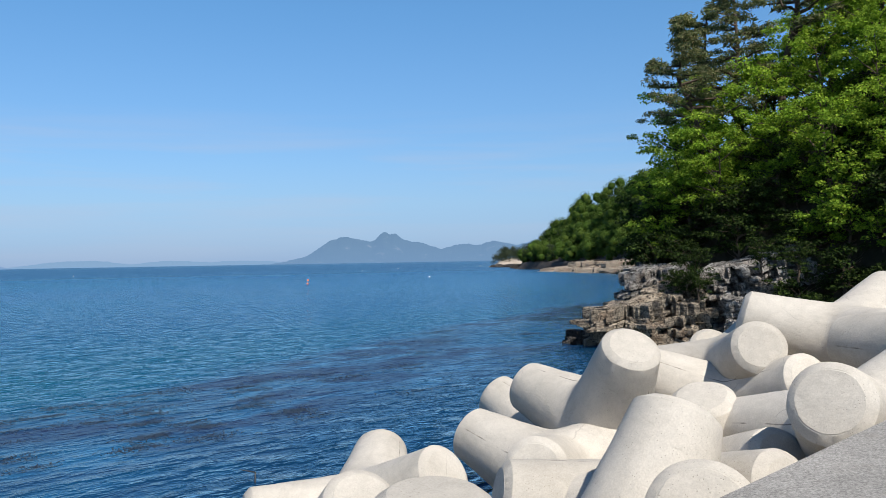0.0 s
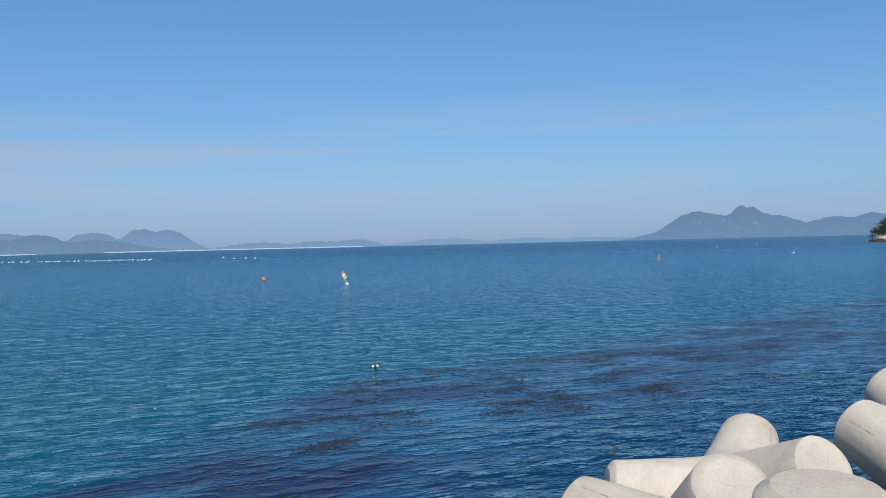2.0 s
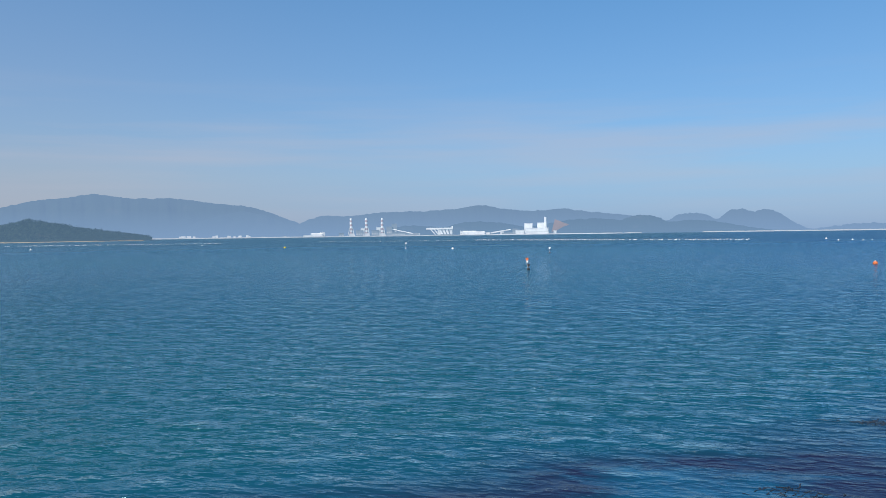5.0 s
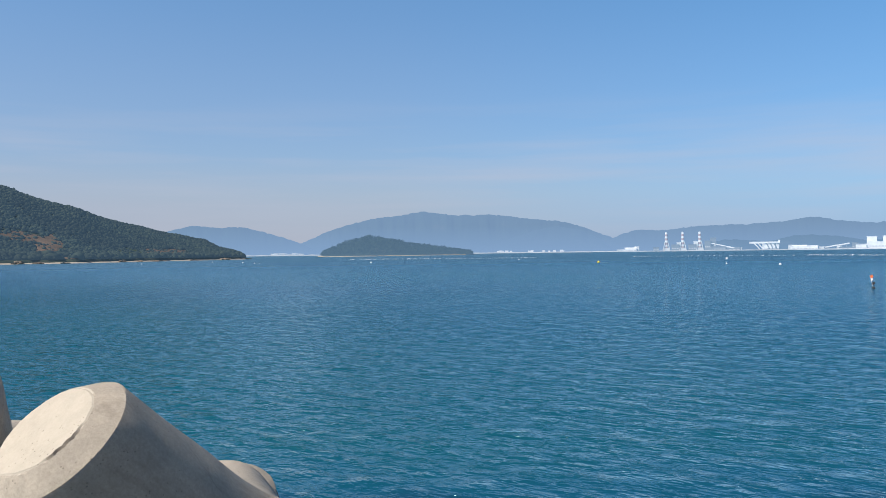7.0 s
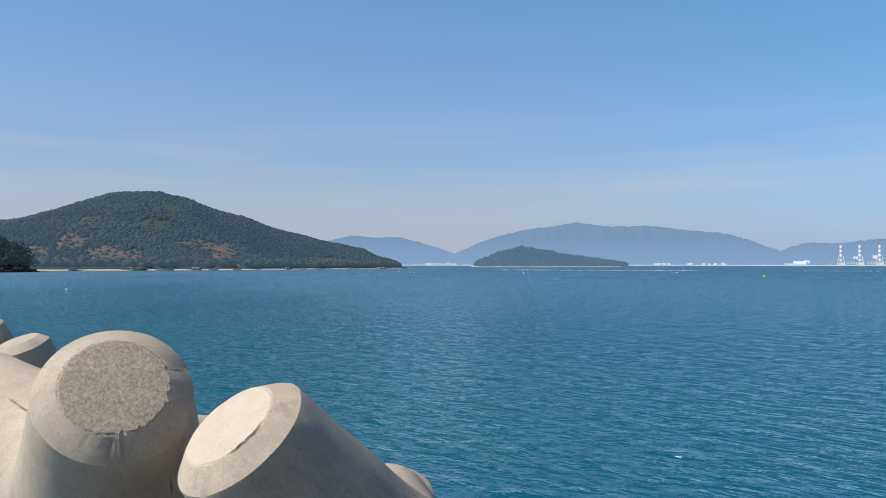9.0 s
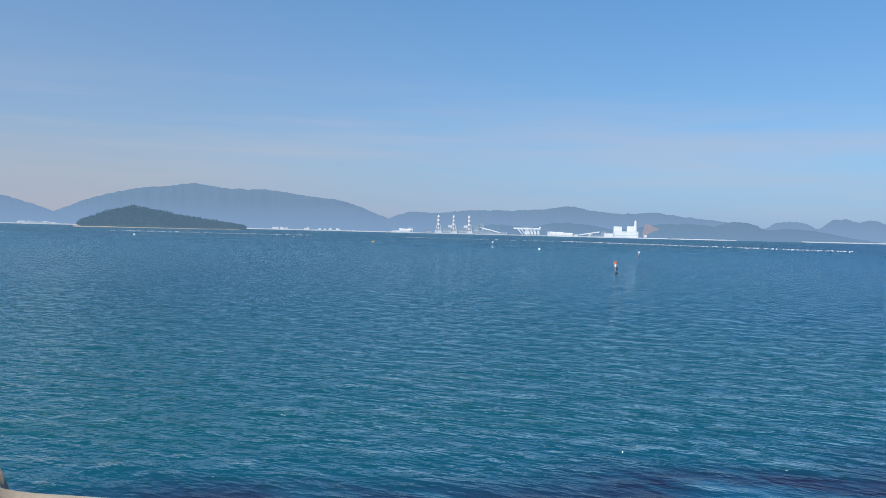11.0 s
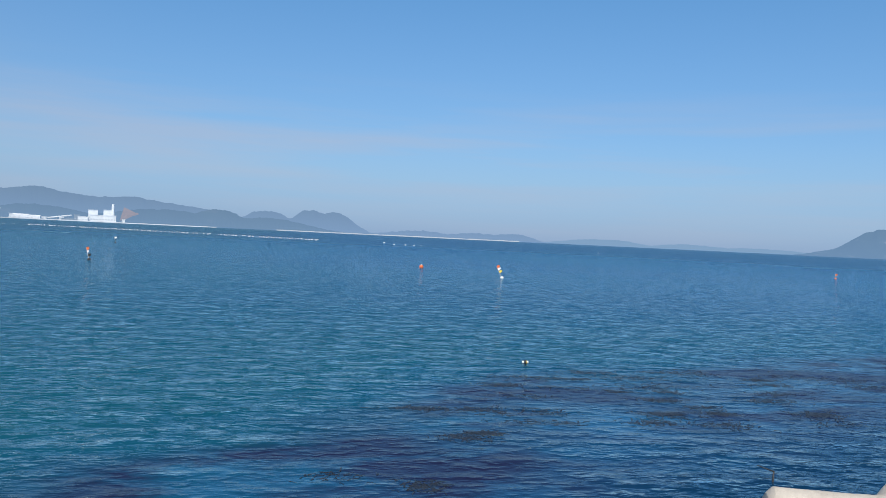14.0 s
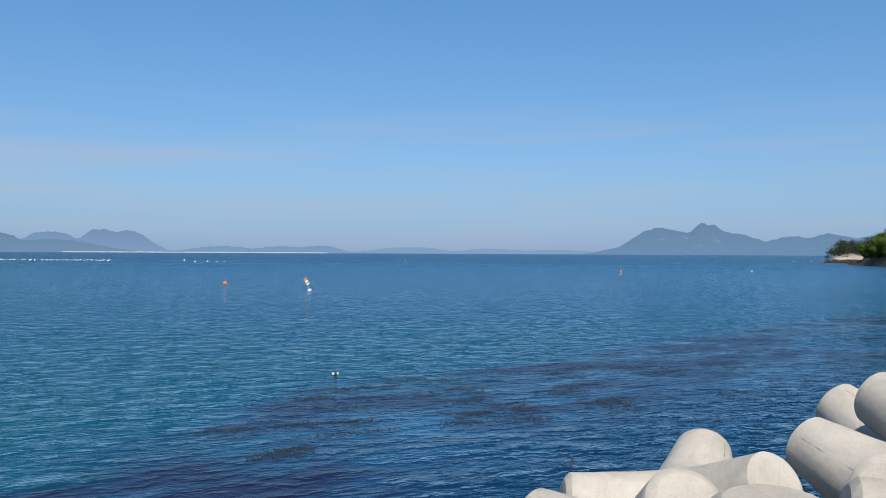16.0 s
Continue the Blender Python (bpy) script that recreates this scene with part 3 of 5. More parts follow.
    for f in bm.faces:
        f.smooth = True
    for e in bm.edges:
        if len(e.link_faces) == 2 and e.calc_face_angle() > radians(24) and min(v.co.length for v in e.verts) > 1.2:
            e.smooth = False
    me = bpy.data.meshes.new(name)
    bm.to_mesh(me)
    bm.free()
    me.materials.append(mat)
    if end:
        me.materials.append(end)
    return me


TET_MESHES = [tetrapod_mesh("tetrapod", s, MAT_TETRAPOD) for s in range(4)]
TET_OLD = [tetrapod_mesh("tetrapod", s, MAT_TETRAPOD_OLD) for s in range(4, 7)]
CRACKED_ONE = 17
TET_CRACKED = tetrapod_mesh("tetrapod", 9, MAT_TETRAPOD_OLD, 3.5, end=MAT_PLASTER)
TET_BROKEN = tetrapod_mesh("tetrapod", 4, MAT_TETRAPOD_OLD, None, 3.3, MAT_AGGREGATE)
TETRAPODS = [  # x, y, z of the middle, turns about x, y and z
    (5.34, 15.24, 2.43, 63.0, 34.0, -24.0),
    (7.13, 14.80, 2.97, 65.0, -44.0, -91.0),
    (5.04, 10.24, 2.34, 5.7, -67.0, 46.5),
    (1.55, 7.78, 1.53, 13.8, 30.6, 67.5),
    (2.58, 13.71, 1.84, 35.5, -18.0, 34.4),
    (4.02, 12.40, 1.00, -26.7, -1.2, 144.1),
    (1.67, 12.94, 1.18, 58.4, 58.4, -161.8),
    (5.13, 14.54, 1.90, 57.0, 47.0, -133.0),
    (-1.20, 12.65, 0.73, 62.3, -42.2, -163.3),
    (-1.54, 10.75, 0.54, 76.5, 29.0, -115.7),
    (-0.14, 6.51, 1.06, 3.1, 5.2, -46.9),
    (2.15, 15.78, 1.07, 62.4, 20.0, -145.3),
    (3.33, 11.33, 1.34, 55.2, 35.7, -1.8),
    (2.48, 8.07, 1.59, -55.3, 3.8, 162.2),
    (5.20, 17.61, 1.66, 29.0, -42.7, 51.9),
    (7.33, 11.98, 3.14, -79.0, 90.0, 39.0),
    (-2.78, 8.37, 0.38, 19.0, 26.7, -38.3),
    (-6.04, -1.17, 2.22, 24.0, -34.0, 100.0),
    (-6.77, -3.65, 2.61, 46.0, -32.0, 147.0),
    (-13.24, -8.31, 1.60, -18.2, 7.7, -103.8),
    (-13.49, -9.24, 1.88, 18.2, 15.6, 22.2),
    (-10.18, -1.76, 0.70, 39.2, -7.7, 101.4),
    (2.60, 6.60, 0.10, 30.0, 20.0, 70.0),
    (0.00, 4.60, 0.20, 12.0, -14.0, 15.0),
    (-2.40, 5.20, -0.40, 48.0, 10.0, 120.0),
    (-1.90, 2.60, 0.30, 15.0, 12.0, 200.0),
    (-4.40, 3.20, -0.40, 40.0, -20.0, 33.0),
    (-3.90, 0.90, -0.30, -14.0, 8.0, 81.0),
    (-6.40, 1.60, -0.50, 20.0, 46.0, 10.0),
    (-9.00, -6.00, 0.00, 22.0, 12.0, 150.0),
    (-9.60, -3.20, -0.30, 34.0, -12.0, 260.0),
    (-11.00, -6.20, 0.60, 12.0, 20.0, 40.0),
    (2.37, 9.55, 1.60, -79.0, -0.2, 94.8),
]
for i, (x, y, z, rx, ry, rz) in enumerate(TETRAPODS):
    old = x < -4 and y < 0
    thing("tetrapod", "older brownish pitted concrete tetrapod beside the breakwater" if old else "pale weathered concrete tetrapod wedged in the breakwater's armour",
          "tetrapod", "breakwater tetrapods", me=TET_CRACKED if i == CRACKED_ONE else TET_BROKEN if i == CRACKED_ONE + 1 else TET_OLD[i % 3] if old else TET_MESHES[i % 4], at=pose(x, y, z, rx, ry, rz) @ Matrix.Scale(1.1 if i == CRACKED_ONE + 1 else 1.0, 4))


# ---- distant hills ----
def hill_range(name, label, peaks, dist, depth, mat, step=0.07, rough=0.10, seed=0.0, crag=2.5):
    """A range of hills at that distance: peaks of (heading, height in metres, half width to the left, to the right, sharpness)."""
    lo = min(p[0] - 2.2 * p[3] for p in peaks)
    hi = max(p[0] + 2.2 * p[2] for p in peaks)
    n = int((hi - lo) / step) + 1
    m = 14
    verts, faces = [], []
    for i in range(n):
        b = lo + (hi - lo) * i / (n - 1)
        top = 0.0
        for b0, h, wl_, wr_, sharp in peaks:
            u = abs(b - b0) / (wl_ if b > b0 else wr_)
            top += (h * math.exp(-0.7 * u ** sharp)) ** 10
        top = top ** (1 / 10) - 0.02 * max(p[1] for p in peaks)
        top *= 1 + rough * fbm(b * 0.55 + seed, seed, 0, 3)
        top += crag * (fbm(b * 2.6, seed, 1.0, 4) + 0.5 * fbm(b * 9.0, seed, 2.0, 3))
        for j in range(m):
            s = j / (m - 1)
            up = smooth01(min(1.0, s * 1.6)) if s < 0.63 else 1 - 0.5 * smooth01((s - 0.63) / 0.37)
            gully = 1 + 0.35 * (1 - abs(2 * s - 1.2)) * fbm(b * 0.9 + seed, s * 3.0, 3.0, 3) * (1 if j not in (7, 8, 9, 10) else 0.05)
            verts.append(polar(b, dist + depth * s, top * up * gully - (2.0 if j == 0 else 0)))
    for i in range(n - 1):
        for j in range(m - 1):
            a = i * m + j
            faces.append((a, a + m, a + m + 1, a + 1))
    return thing(name, label, "hills", kind="structure", me=raw_mesh(name, verts, faces, mat, True))


def tall(elev, dist):
    return EYE_HEIGHT + dist * math.tan(radians(elev))


def hills(name, label, peaks, dist, depth, mat, **kw):
    return hill_range(name, label, [(b, tall(e, dist + 0.63 * depth), wl_, wr_, sh) for b, e, wl_, wr_, sh in peaks], dist, depth, mat, **kw)


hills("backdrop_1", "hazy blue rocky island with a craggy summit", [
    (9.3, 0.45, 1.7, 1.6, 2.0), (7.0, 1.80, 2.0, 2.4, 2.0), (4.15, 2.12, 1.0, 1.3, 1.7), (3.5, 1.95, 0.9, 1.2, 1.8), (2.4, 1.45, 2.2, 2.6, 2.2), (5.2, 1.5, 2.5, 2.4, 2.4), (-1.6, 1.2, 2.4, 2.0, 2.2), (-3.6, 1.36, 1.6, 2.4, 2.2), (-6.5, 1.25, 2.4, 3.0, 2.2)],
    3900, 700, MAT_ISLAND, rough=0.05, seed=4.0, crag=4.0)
def ridge(name, label, crest, dist, depth, mat, seed):
    """A long ridge whose skyline runs through a few tops and saddles of (heading, degrees up)."""
    n, m = int((crest[-1][0] - crest[0][0]) / 0.07), 14
    verts, faces = [], []
    for i in range(n):
        b = crest[0][0] + (crest[-1][0] - crest[0][0]) * i / (n - 1)
        e = sum(lerp_table(b + o_, crest) for o_ in (-0.24, -0.12, 0, 0.12, 0.24)) / 5
        top = tall(e, dist + 0.63 * depth) + 4.5 * fbm(b * 1.9 + seed, seed, 1.0, 4) + 2.2 * fbm(b * 9.0, seed, 2.0, 3)
        for j in range(m):
            s_ = j / (m - 1)
            up = smooth01(min(1.0, s_ * 1.6)) if s_ < 0.63 else 1 - 0.5 * smooth01((s_ - 0.63) / 0.37)
            gully = 1 + 0.4 * (1 - abs(2 * s_ - 1.2)) * fbm(b * 0.9 + seed, s_ * 3.0, 3.0, 3) * (0.04 if 7 <= j <= 10 else 1)
            verts.append(polar(b, dist + depth * s_, top * up * gully - (2.0 if j == 0 else 0)))
    for i in range(n - 1):
        for j in range(m - 1):
            a = i * m + j
            faces.append((a, a + m, a + m + 1, a + 1))
    return thing(name, label, "hills", kind="structure", me=raw_mesh(name, verts, faces, mat, True))


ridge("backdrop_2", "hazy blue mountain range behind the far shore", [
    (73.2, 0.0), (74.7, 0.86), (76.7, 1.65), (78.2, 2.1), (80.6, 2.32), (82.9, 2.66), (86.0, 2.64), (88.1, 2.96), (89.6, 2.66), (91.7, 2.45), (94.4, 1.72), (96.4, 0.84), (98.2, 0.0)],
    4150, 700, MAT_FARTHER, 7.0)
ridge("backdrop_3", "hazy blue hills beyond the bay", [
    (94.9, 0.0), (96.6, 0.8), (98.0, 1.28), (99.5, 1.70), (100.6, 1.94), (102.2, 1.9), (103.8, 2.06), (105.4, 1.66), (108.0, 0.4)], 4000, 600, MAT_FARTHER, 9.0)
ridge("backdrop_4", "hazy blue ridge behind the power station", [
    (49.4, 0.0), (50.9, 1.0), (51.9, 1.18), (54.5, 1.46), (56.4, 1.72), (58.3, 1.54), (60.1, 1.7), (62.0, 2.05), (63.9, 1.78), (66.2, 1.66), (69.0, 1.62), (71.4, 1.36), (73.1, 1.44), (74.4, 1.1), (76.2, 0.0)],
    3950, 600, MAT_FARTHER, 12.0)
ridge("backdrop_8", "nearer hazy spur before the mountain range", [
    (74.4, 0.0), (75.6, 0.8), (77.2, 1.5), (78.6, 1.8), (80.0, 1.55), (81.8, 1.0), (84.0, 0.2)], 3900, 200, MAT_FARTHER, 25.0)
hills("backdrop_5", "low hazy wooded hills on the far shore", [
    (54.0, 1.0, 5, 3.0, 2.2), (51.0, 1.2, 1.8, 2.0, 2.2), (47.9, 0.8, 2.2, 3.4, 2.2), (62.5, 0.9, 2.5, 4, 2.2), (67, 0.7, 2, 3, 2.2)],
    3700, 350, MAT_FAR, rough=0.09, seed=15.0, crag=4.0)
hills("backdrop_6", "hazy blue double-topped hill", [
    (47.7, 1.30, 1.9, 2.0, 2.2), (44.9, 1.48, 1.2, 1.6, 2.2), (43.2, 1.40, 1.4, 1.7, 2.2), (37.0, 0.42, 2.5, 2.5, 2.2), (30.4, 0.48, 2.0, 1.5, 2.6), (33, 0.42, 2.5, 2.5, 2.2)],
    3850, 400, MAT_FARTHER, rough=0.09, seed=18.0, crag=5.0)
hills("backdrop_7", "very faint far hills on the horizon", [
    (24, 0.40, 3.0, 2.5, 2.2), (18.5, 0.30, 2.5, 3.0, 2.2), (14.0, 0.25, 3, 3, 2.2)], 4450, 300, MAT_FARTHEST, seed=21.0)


# ---- headlands ----
class Land:
    """A coast: a height over the sea for each heading and each distance, from a shore line and a skyline."""

    def __init__(self, shore, crest, depth, ledge, seed, rise=1.0, bumps=0.12):
        self.shore, self.crest, self.depth, self.ledge = shore, crest, depth, ledge
        self.seed, self.rise, self.bumps = seed, rise, bumps
        self.lo, self.hi = shore[0][0], shore[-1][0]

    def height(self, b, s):
        """s: 0 at the shore, 1 at the back."""
        d0 = lerp_table(b, self.shore)
        top = lerp_table(b, self.crest)
        p = polar(b, d0 + s * self.depth)
        k = 1 + self.bumps * fbm(p.x * 6 / self.depth + self.seed, p.y * 6 / self.depth, 0, 4)
        up = smooth01(s / 0.62) ** self.rise if s < 0.62 else 1 - 0.4 * smooth01((s - 0.62) / 0.38)
        cliff = self.ledge * smooth01(s * self.depth / (1.5 * self.ledge + 0.01))
        ends = smooth01((b - self.lo) / 1.2) * smooth01((self.hi - b) / 1.2)
        return min(1.0, ends * 1.5) * (cliff * k + max(0.0, top - self.ledge) * up * k) - (1.0 if s <= 0 else 0.0)

    def spot(self, b, s):
        return polar(b, lerp_table(b, self.shore) + s * self.depth, self.height(b, s))

    def mesh(self, name, mat, nb, ns):
        verts, faces = [], []
        for i in range(nb):
            b = self.lo + (self.hi - self.lo) * i / (nb - 1)
            for j in range(ns):
                verts.append(self.spot(b, (j / (ns - 1)) ** 1.6))
        for i in range(nb - 1):
            for j in range(ns - 1):
                a = i * ns + j
                faces.append((a, a + ns, a + ns + 1, a + 1))
        return raw_mesh(name, verts, faces, mat, True)


def crown_points(rnd, n, size, squash=0.8):
    out = []
    while len(out) < n:
        v = Vector((rnd.uniform(-1, 1), rnd.uniform(-1, 1), rnd.uniform(-0.6, 1)))
        if 0.45 < v.length < 1:
            out.append(Vector((v.x * size, v.y * size, v.z * size * squash)))
    return out


def leaf_quad(verts, faces, at, size, rnd, out=None, narrow=0.62):
    """One leaf or spray: a bent pair of triangles that faces roughly outwards."""
    nrm = Vector((rnd.gauss(0, 1), rnd.gauss(0, 1), rnd.gauss(0.5, 1)))
    if out is not None:
        nrm = nrm * 0.7 + out
    if nrm.length < 1e-4:
        nrm = Vector((0, 0, 1))
    nrm.normalize()
    t = nrm.cross(Vector((rnd.gauss(0, 1), rnd.gauss(0, 1), rnd.gauss(0, 1))))
    if t.length < 1e-4:
        t = nrm.orthogonal()
    t.normalize()
    u = nrm.cross(t)
    i = len(verts)
    verts += [at - t * size * 0.5, at - u * size * narrow * 0.5 + nrm * size * 0.1, at + t * size * 0.5, at + u * size * narrow * 0.5 + nrm * size * 0.1]
    faces.append((i, i + 1, i + 2, i + 3))


ICO = bmesh.new()
bmesh.ops.create_icosphere(ICO, subdivisions=2, radius=1.0)
ICO_V = [v.co.copy() for v in ICO.verts]
ICO_F = [tuple(v.index for v in f.verts) for f in ICO.faces]
ICO.free()


def lump(verts, faces, at, size, rnd):
    """The dense inside of a crown, uneven all round."""
    base, ph = len(verts), rnd.uniform(0, 50)
    for v in ICO_V:
        verts.append(at + v * size * (1 + 0.28 * fbm(v.x * 2.2 + ph, v.y * 2.2, v.z * 2.2, 3)))
    for f in ICO_F:
        faces.append(tuple(base + i for i in f))


def woods(name, label, land, count, mat, size, leaves, seed, srange=(0.05, 0.7), tall_=1.0, keep=None, spray=0.42, core=False):
    """Many tree crowns on a slope, in one mesh: each a lumpy clump of leaf sprays."""
    rnd = random.Random(seed)
    verts, faces = [], []
    made = 0
    while made < count:
        b = rnd.uniform(land.lo + 0.2, land.hi - 0.2)
        s = rnd.uniform(*srange)
        if keep and not keep(b, s, rnd):
            continue
        p = land.spot(b, s)
        if p.z < land.ledge * 0.8:
            continue
        made += 1
        r = size * rnd.uniform(0.55, 1.25)
        base = p + Vector((0, 0, r * 0.55 * tall_))
        lumps = [(base + Vector((rnd.uniform(-0.6, 0.6) * r, rnd.uniform(-0.6, 0.6) * r, rnd.uniform(-0.3, 0.8) * r * tall_)), r * rnd.uniform(0.4, 0.65)) for _ in range(4)]
        if core:
            for c, lr in lumps:
                lump(verts, faces, c, lr * 0.66, rnd)
        for k in range(leaves):
            c, lr = lumps[k % 4]
            d = Vector((rnd.gauss(0, 1), rnd.gauss(0, 1), rnd.gauss(0.35, 0.9))).normalized()
            leaf_quad(verts, faces, c + d * lr * rnd.uniform(0.7, 1.15), r * rnd.uniform(0.6, 1.1) * spray, rnd, d * 3.0, 0.75)
    return thing(name, label, "woods", kind="stuff", me=raw_mesh(name, verts, faces, mat))


# left headland: a wooded hill across the bay
HEAD_W = Land(
    shore=[(99.9, 985), (101, 950), (106, 800), (111, 700), (118, 660), (123, 650), (131, 640), (140, 700)],
    crest=[(99.9, 2), (101, 10), (102, 14.5), (103.0, 24.3), (105.4, 30.8), (107.7, 38.7), (110.0, 47.7), (112.3, 58.3), (114.5, 69.5), (116.7, 76.0), (118.8, 75.6), (120.9, 66.6), (122.9, 55.7), (124.9, 46.3), (126.7, 42.0), (130, 32), (133, 24), (140, 15)],
    depth=330, ledge=3.0, seed=2.0, bumps=0.05)
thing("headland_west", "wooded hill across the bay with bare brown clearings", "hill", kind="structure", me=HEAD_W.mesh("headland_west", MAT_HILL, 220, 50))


CLEARINGS = ((122.1, 0.244, 1.15, 0.049, 0), (120.0, 0.152, 1.47, 0.061, 0), (118.5, 0.121, 1.05, 0.043, 0), (123.9, 0.203, 1.05, 0.043, 0), (114.0, 0.222, 1.68, 0.036, 0), (112.6, 0.188, 1.05, 0.075, 0), (105.4, 0.17, 1.72, 0.065, 0), (111.0, 0.048, 0.84, 0.058, 0), (117.1, 0.316, 1.26, 0.035, 1), (116.1, 0.41, 0.63, 0.057, 1), (120.8, 0.359, 0.84, 0.035, 1), (107.7, 0.153, 0.84, 0.066, 1), (122.6, 0.106, 1.26, 0.042, 1))


def in_clearing(b, s, wide=1.0):
    for k, (b0, s0, wb, ws, green) in enumerate(CLEARINGS):
        u, v = (b - b0) / wb, (s - s0) / ws
        a = math.atan2(v, u)
        if math.hypot(u, v) < wide * (0.75 + 0.5 * fbm(math.cos(a) * 1.7 + 9 * k, math.sin(a) * 1.7, k, 3)):
            return True
    return False


def clearing(b, s, rnd):
    return rnd.random() < 0.18 if in_clearing(b, s + 0.006, 1.15) or in_clearing(b, s - 0.014, 1.1) else True


def bare_patch(k, b0, s0, wb, ws, green):
    """Open ground with a ragged outline laid over the slope, following it."""
    verts, faces = [HEAD_W.spot(b0, s0) + Vector((0, 0, 0.8))], []
    n, rings = 40, 6
    for i in range(n):
        a = 2 * math.pi * i / n
        r = 0.85 + 0.5 * fbm(math.cos(a) * 1.7 + 9 * k, math.sin(a) * 1.7, k, 3)
        for j in range(1, rings + 1):
            u = r * j / rings
            verts.append(HEAD_W.spot(b0 + u * math.cos(a) * wb, max(0.02, s0 + u * math.sin(a) * ws)) + Vector((0, 0, 0.8 - 0.5 * (j == rings))))
    for i in range(n):
        p, q = 1 + i * rings, 1 + (i + 1) % n * rings
        faces.append((0, p, q))
        for j in range(rings - 1):
            faces.append((p + j, p + j + 1, q + j + 1, q + j))
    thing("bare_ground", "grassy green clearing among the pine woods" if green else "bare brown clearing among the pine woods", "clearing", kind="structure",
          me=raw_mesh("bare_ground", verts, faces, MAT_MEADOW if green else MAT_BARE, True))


for k, c_ in enumerate(CLEARINGS):
    bare_patch(k, *c_)


def hill_canopy(name, label, land, count, mat, size, seed, srange, keep):
    """A far slope's canopy: thousands of small uneven crowns, each with a few sprays standing out of it."""
    rnd = random.Random(seed)
    bm = bmesh.new()
    bmesh.ops.create_icosphere(bm, subdivisions=1, radius=1.0)
    unit, tris = [v.co.copy() for v in bm.verts], [tuple(v.index for v in f.verts) for f in bm.faces]
    bm.free()
    verts, faces = [], []
    made = 0
    while made < count:
        b, s_ = rnd.uniform(land.lo + 0.2, land.hi - 0.2), rnd.uniform(*srange)
        if not keep(b, s_, rnd):
            continue
        p = land.spot(b, s_)
        if p.z < land.ledge * 0.8:
            continue
        made += 1
        r = size * rnd.uniform(0.45, 1.35)
        high = r * rnd.uniform(0.55, 1.0)
        base = len(verts)
        c = p + Vector((0, 0, high * 0.5))
        for v in unit:
            k = 1 + rnd.uniform(-0.28, 0.28)
            verts.append(c + Vector((v.x * r * k, v.y * r * k, v.z * high * k)))
        faces += [tuple(base + q for q in f) for f in tris]
        for q in range(4):
            d = Vector((rnd.gauss(0, 1), rnd.gauss(0, 1), rnd.gauss(0.5, 0.8))).normalized()
            leaf_quad(verts, faces, c + Vector((d.x * r, d.y * r, d.z * high)), r * 0.6, rnd, d * 3.0, 0.75)
    return thing(name, label, "woods", kind="stuff", me=raw_mesh(name, verts, faces, mat, True))


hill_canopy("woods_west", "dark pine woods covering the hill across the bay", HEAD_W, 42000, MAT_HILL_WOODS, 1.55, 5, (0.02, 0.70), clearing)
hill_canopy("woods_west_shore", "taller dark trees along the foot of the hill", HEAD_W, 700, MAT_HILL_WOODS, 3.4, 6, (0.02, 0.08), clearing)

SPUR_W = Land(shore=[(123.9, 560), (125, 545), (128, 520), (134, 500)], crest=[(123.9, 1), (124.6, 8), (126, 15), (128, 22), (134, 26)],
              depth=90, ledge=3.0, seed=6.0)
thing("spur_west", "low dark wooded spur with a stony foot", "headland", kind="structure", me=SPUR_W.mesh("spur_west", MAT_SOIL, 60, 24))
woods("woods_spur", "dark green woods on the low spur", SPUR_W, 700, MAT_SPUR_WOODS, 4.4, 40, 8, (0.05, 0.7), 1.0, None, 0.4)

ISLET = Land(shore=[(84.0, 1900), (85.5, 1800), (88, 1650), (92, 1520), (95.6, 1480)],
             crest=[(84.0, 1), (85.5, 10), (88.7, 22), (90, 30), (91.9, 38), (93.4, 26), (95, 7), (95.6, 1)], depth=300, ledge=3.5, seed=11.0, bumps=0.06)
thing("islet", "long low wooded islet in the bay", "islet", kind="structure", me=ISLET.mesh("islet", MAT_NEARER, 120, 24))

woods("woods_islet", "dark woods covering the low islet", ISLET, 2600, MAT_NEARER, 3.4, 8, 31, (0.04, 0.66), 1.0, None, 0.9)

# right: wooded point beyond the near cove
POINT = Land(
    shore=[(-30, 170), (-22, 190), (-18, 205), (-14.3, 232), (-11, 290), (-8, 345), (-6, 372), (-5.0, 385)],
    crest=[(-30, 36), (-22, 36), (-17, 30), (-13.2, 30.0), (-10.2, 25.6), (-8, 15.4), (-6.4, 7.4), (-5.6, 5), (-5.0, 1)],
    depth=130, ledge=3.2, seed=3.0, bumps=0.08)
thing("wooded_point", "rocky wooded point beyond the cove", "headland", kind="structure", me=POINT.mesh("wooded_point", MAT_ROCK_DARK, 150, 40))
woods("woods_point", "bright green mixed woods covering the point", POINT, 560, MAT_WOODS, 4.2, 620, 9, (0.045, 0.62), 1.05, None, 0.135, True)

woods("woods_point_pines", "dark ragged pines at the tip of the point", POINT, 80, MAT_PINE_WOODS, 2.8, 150, 10, (0.06, 0.5), 1.7, lambda b, s, r: b > -8.5 or (s > 0.45 and r.random() < 0.5), 0.2)

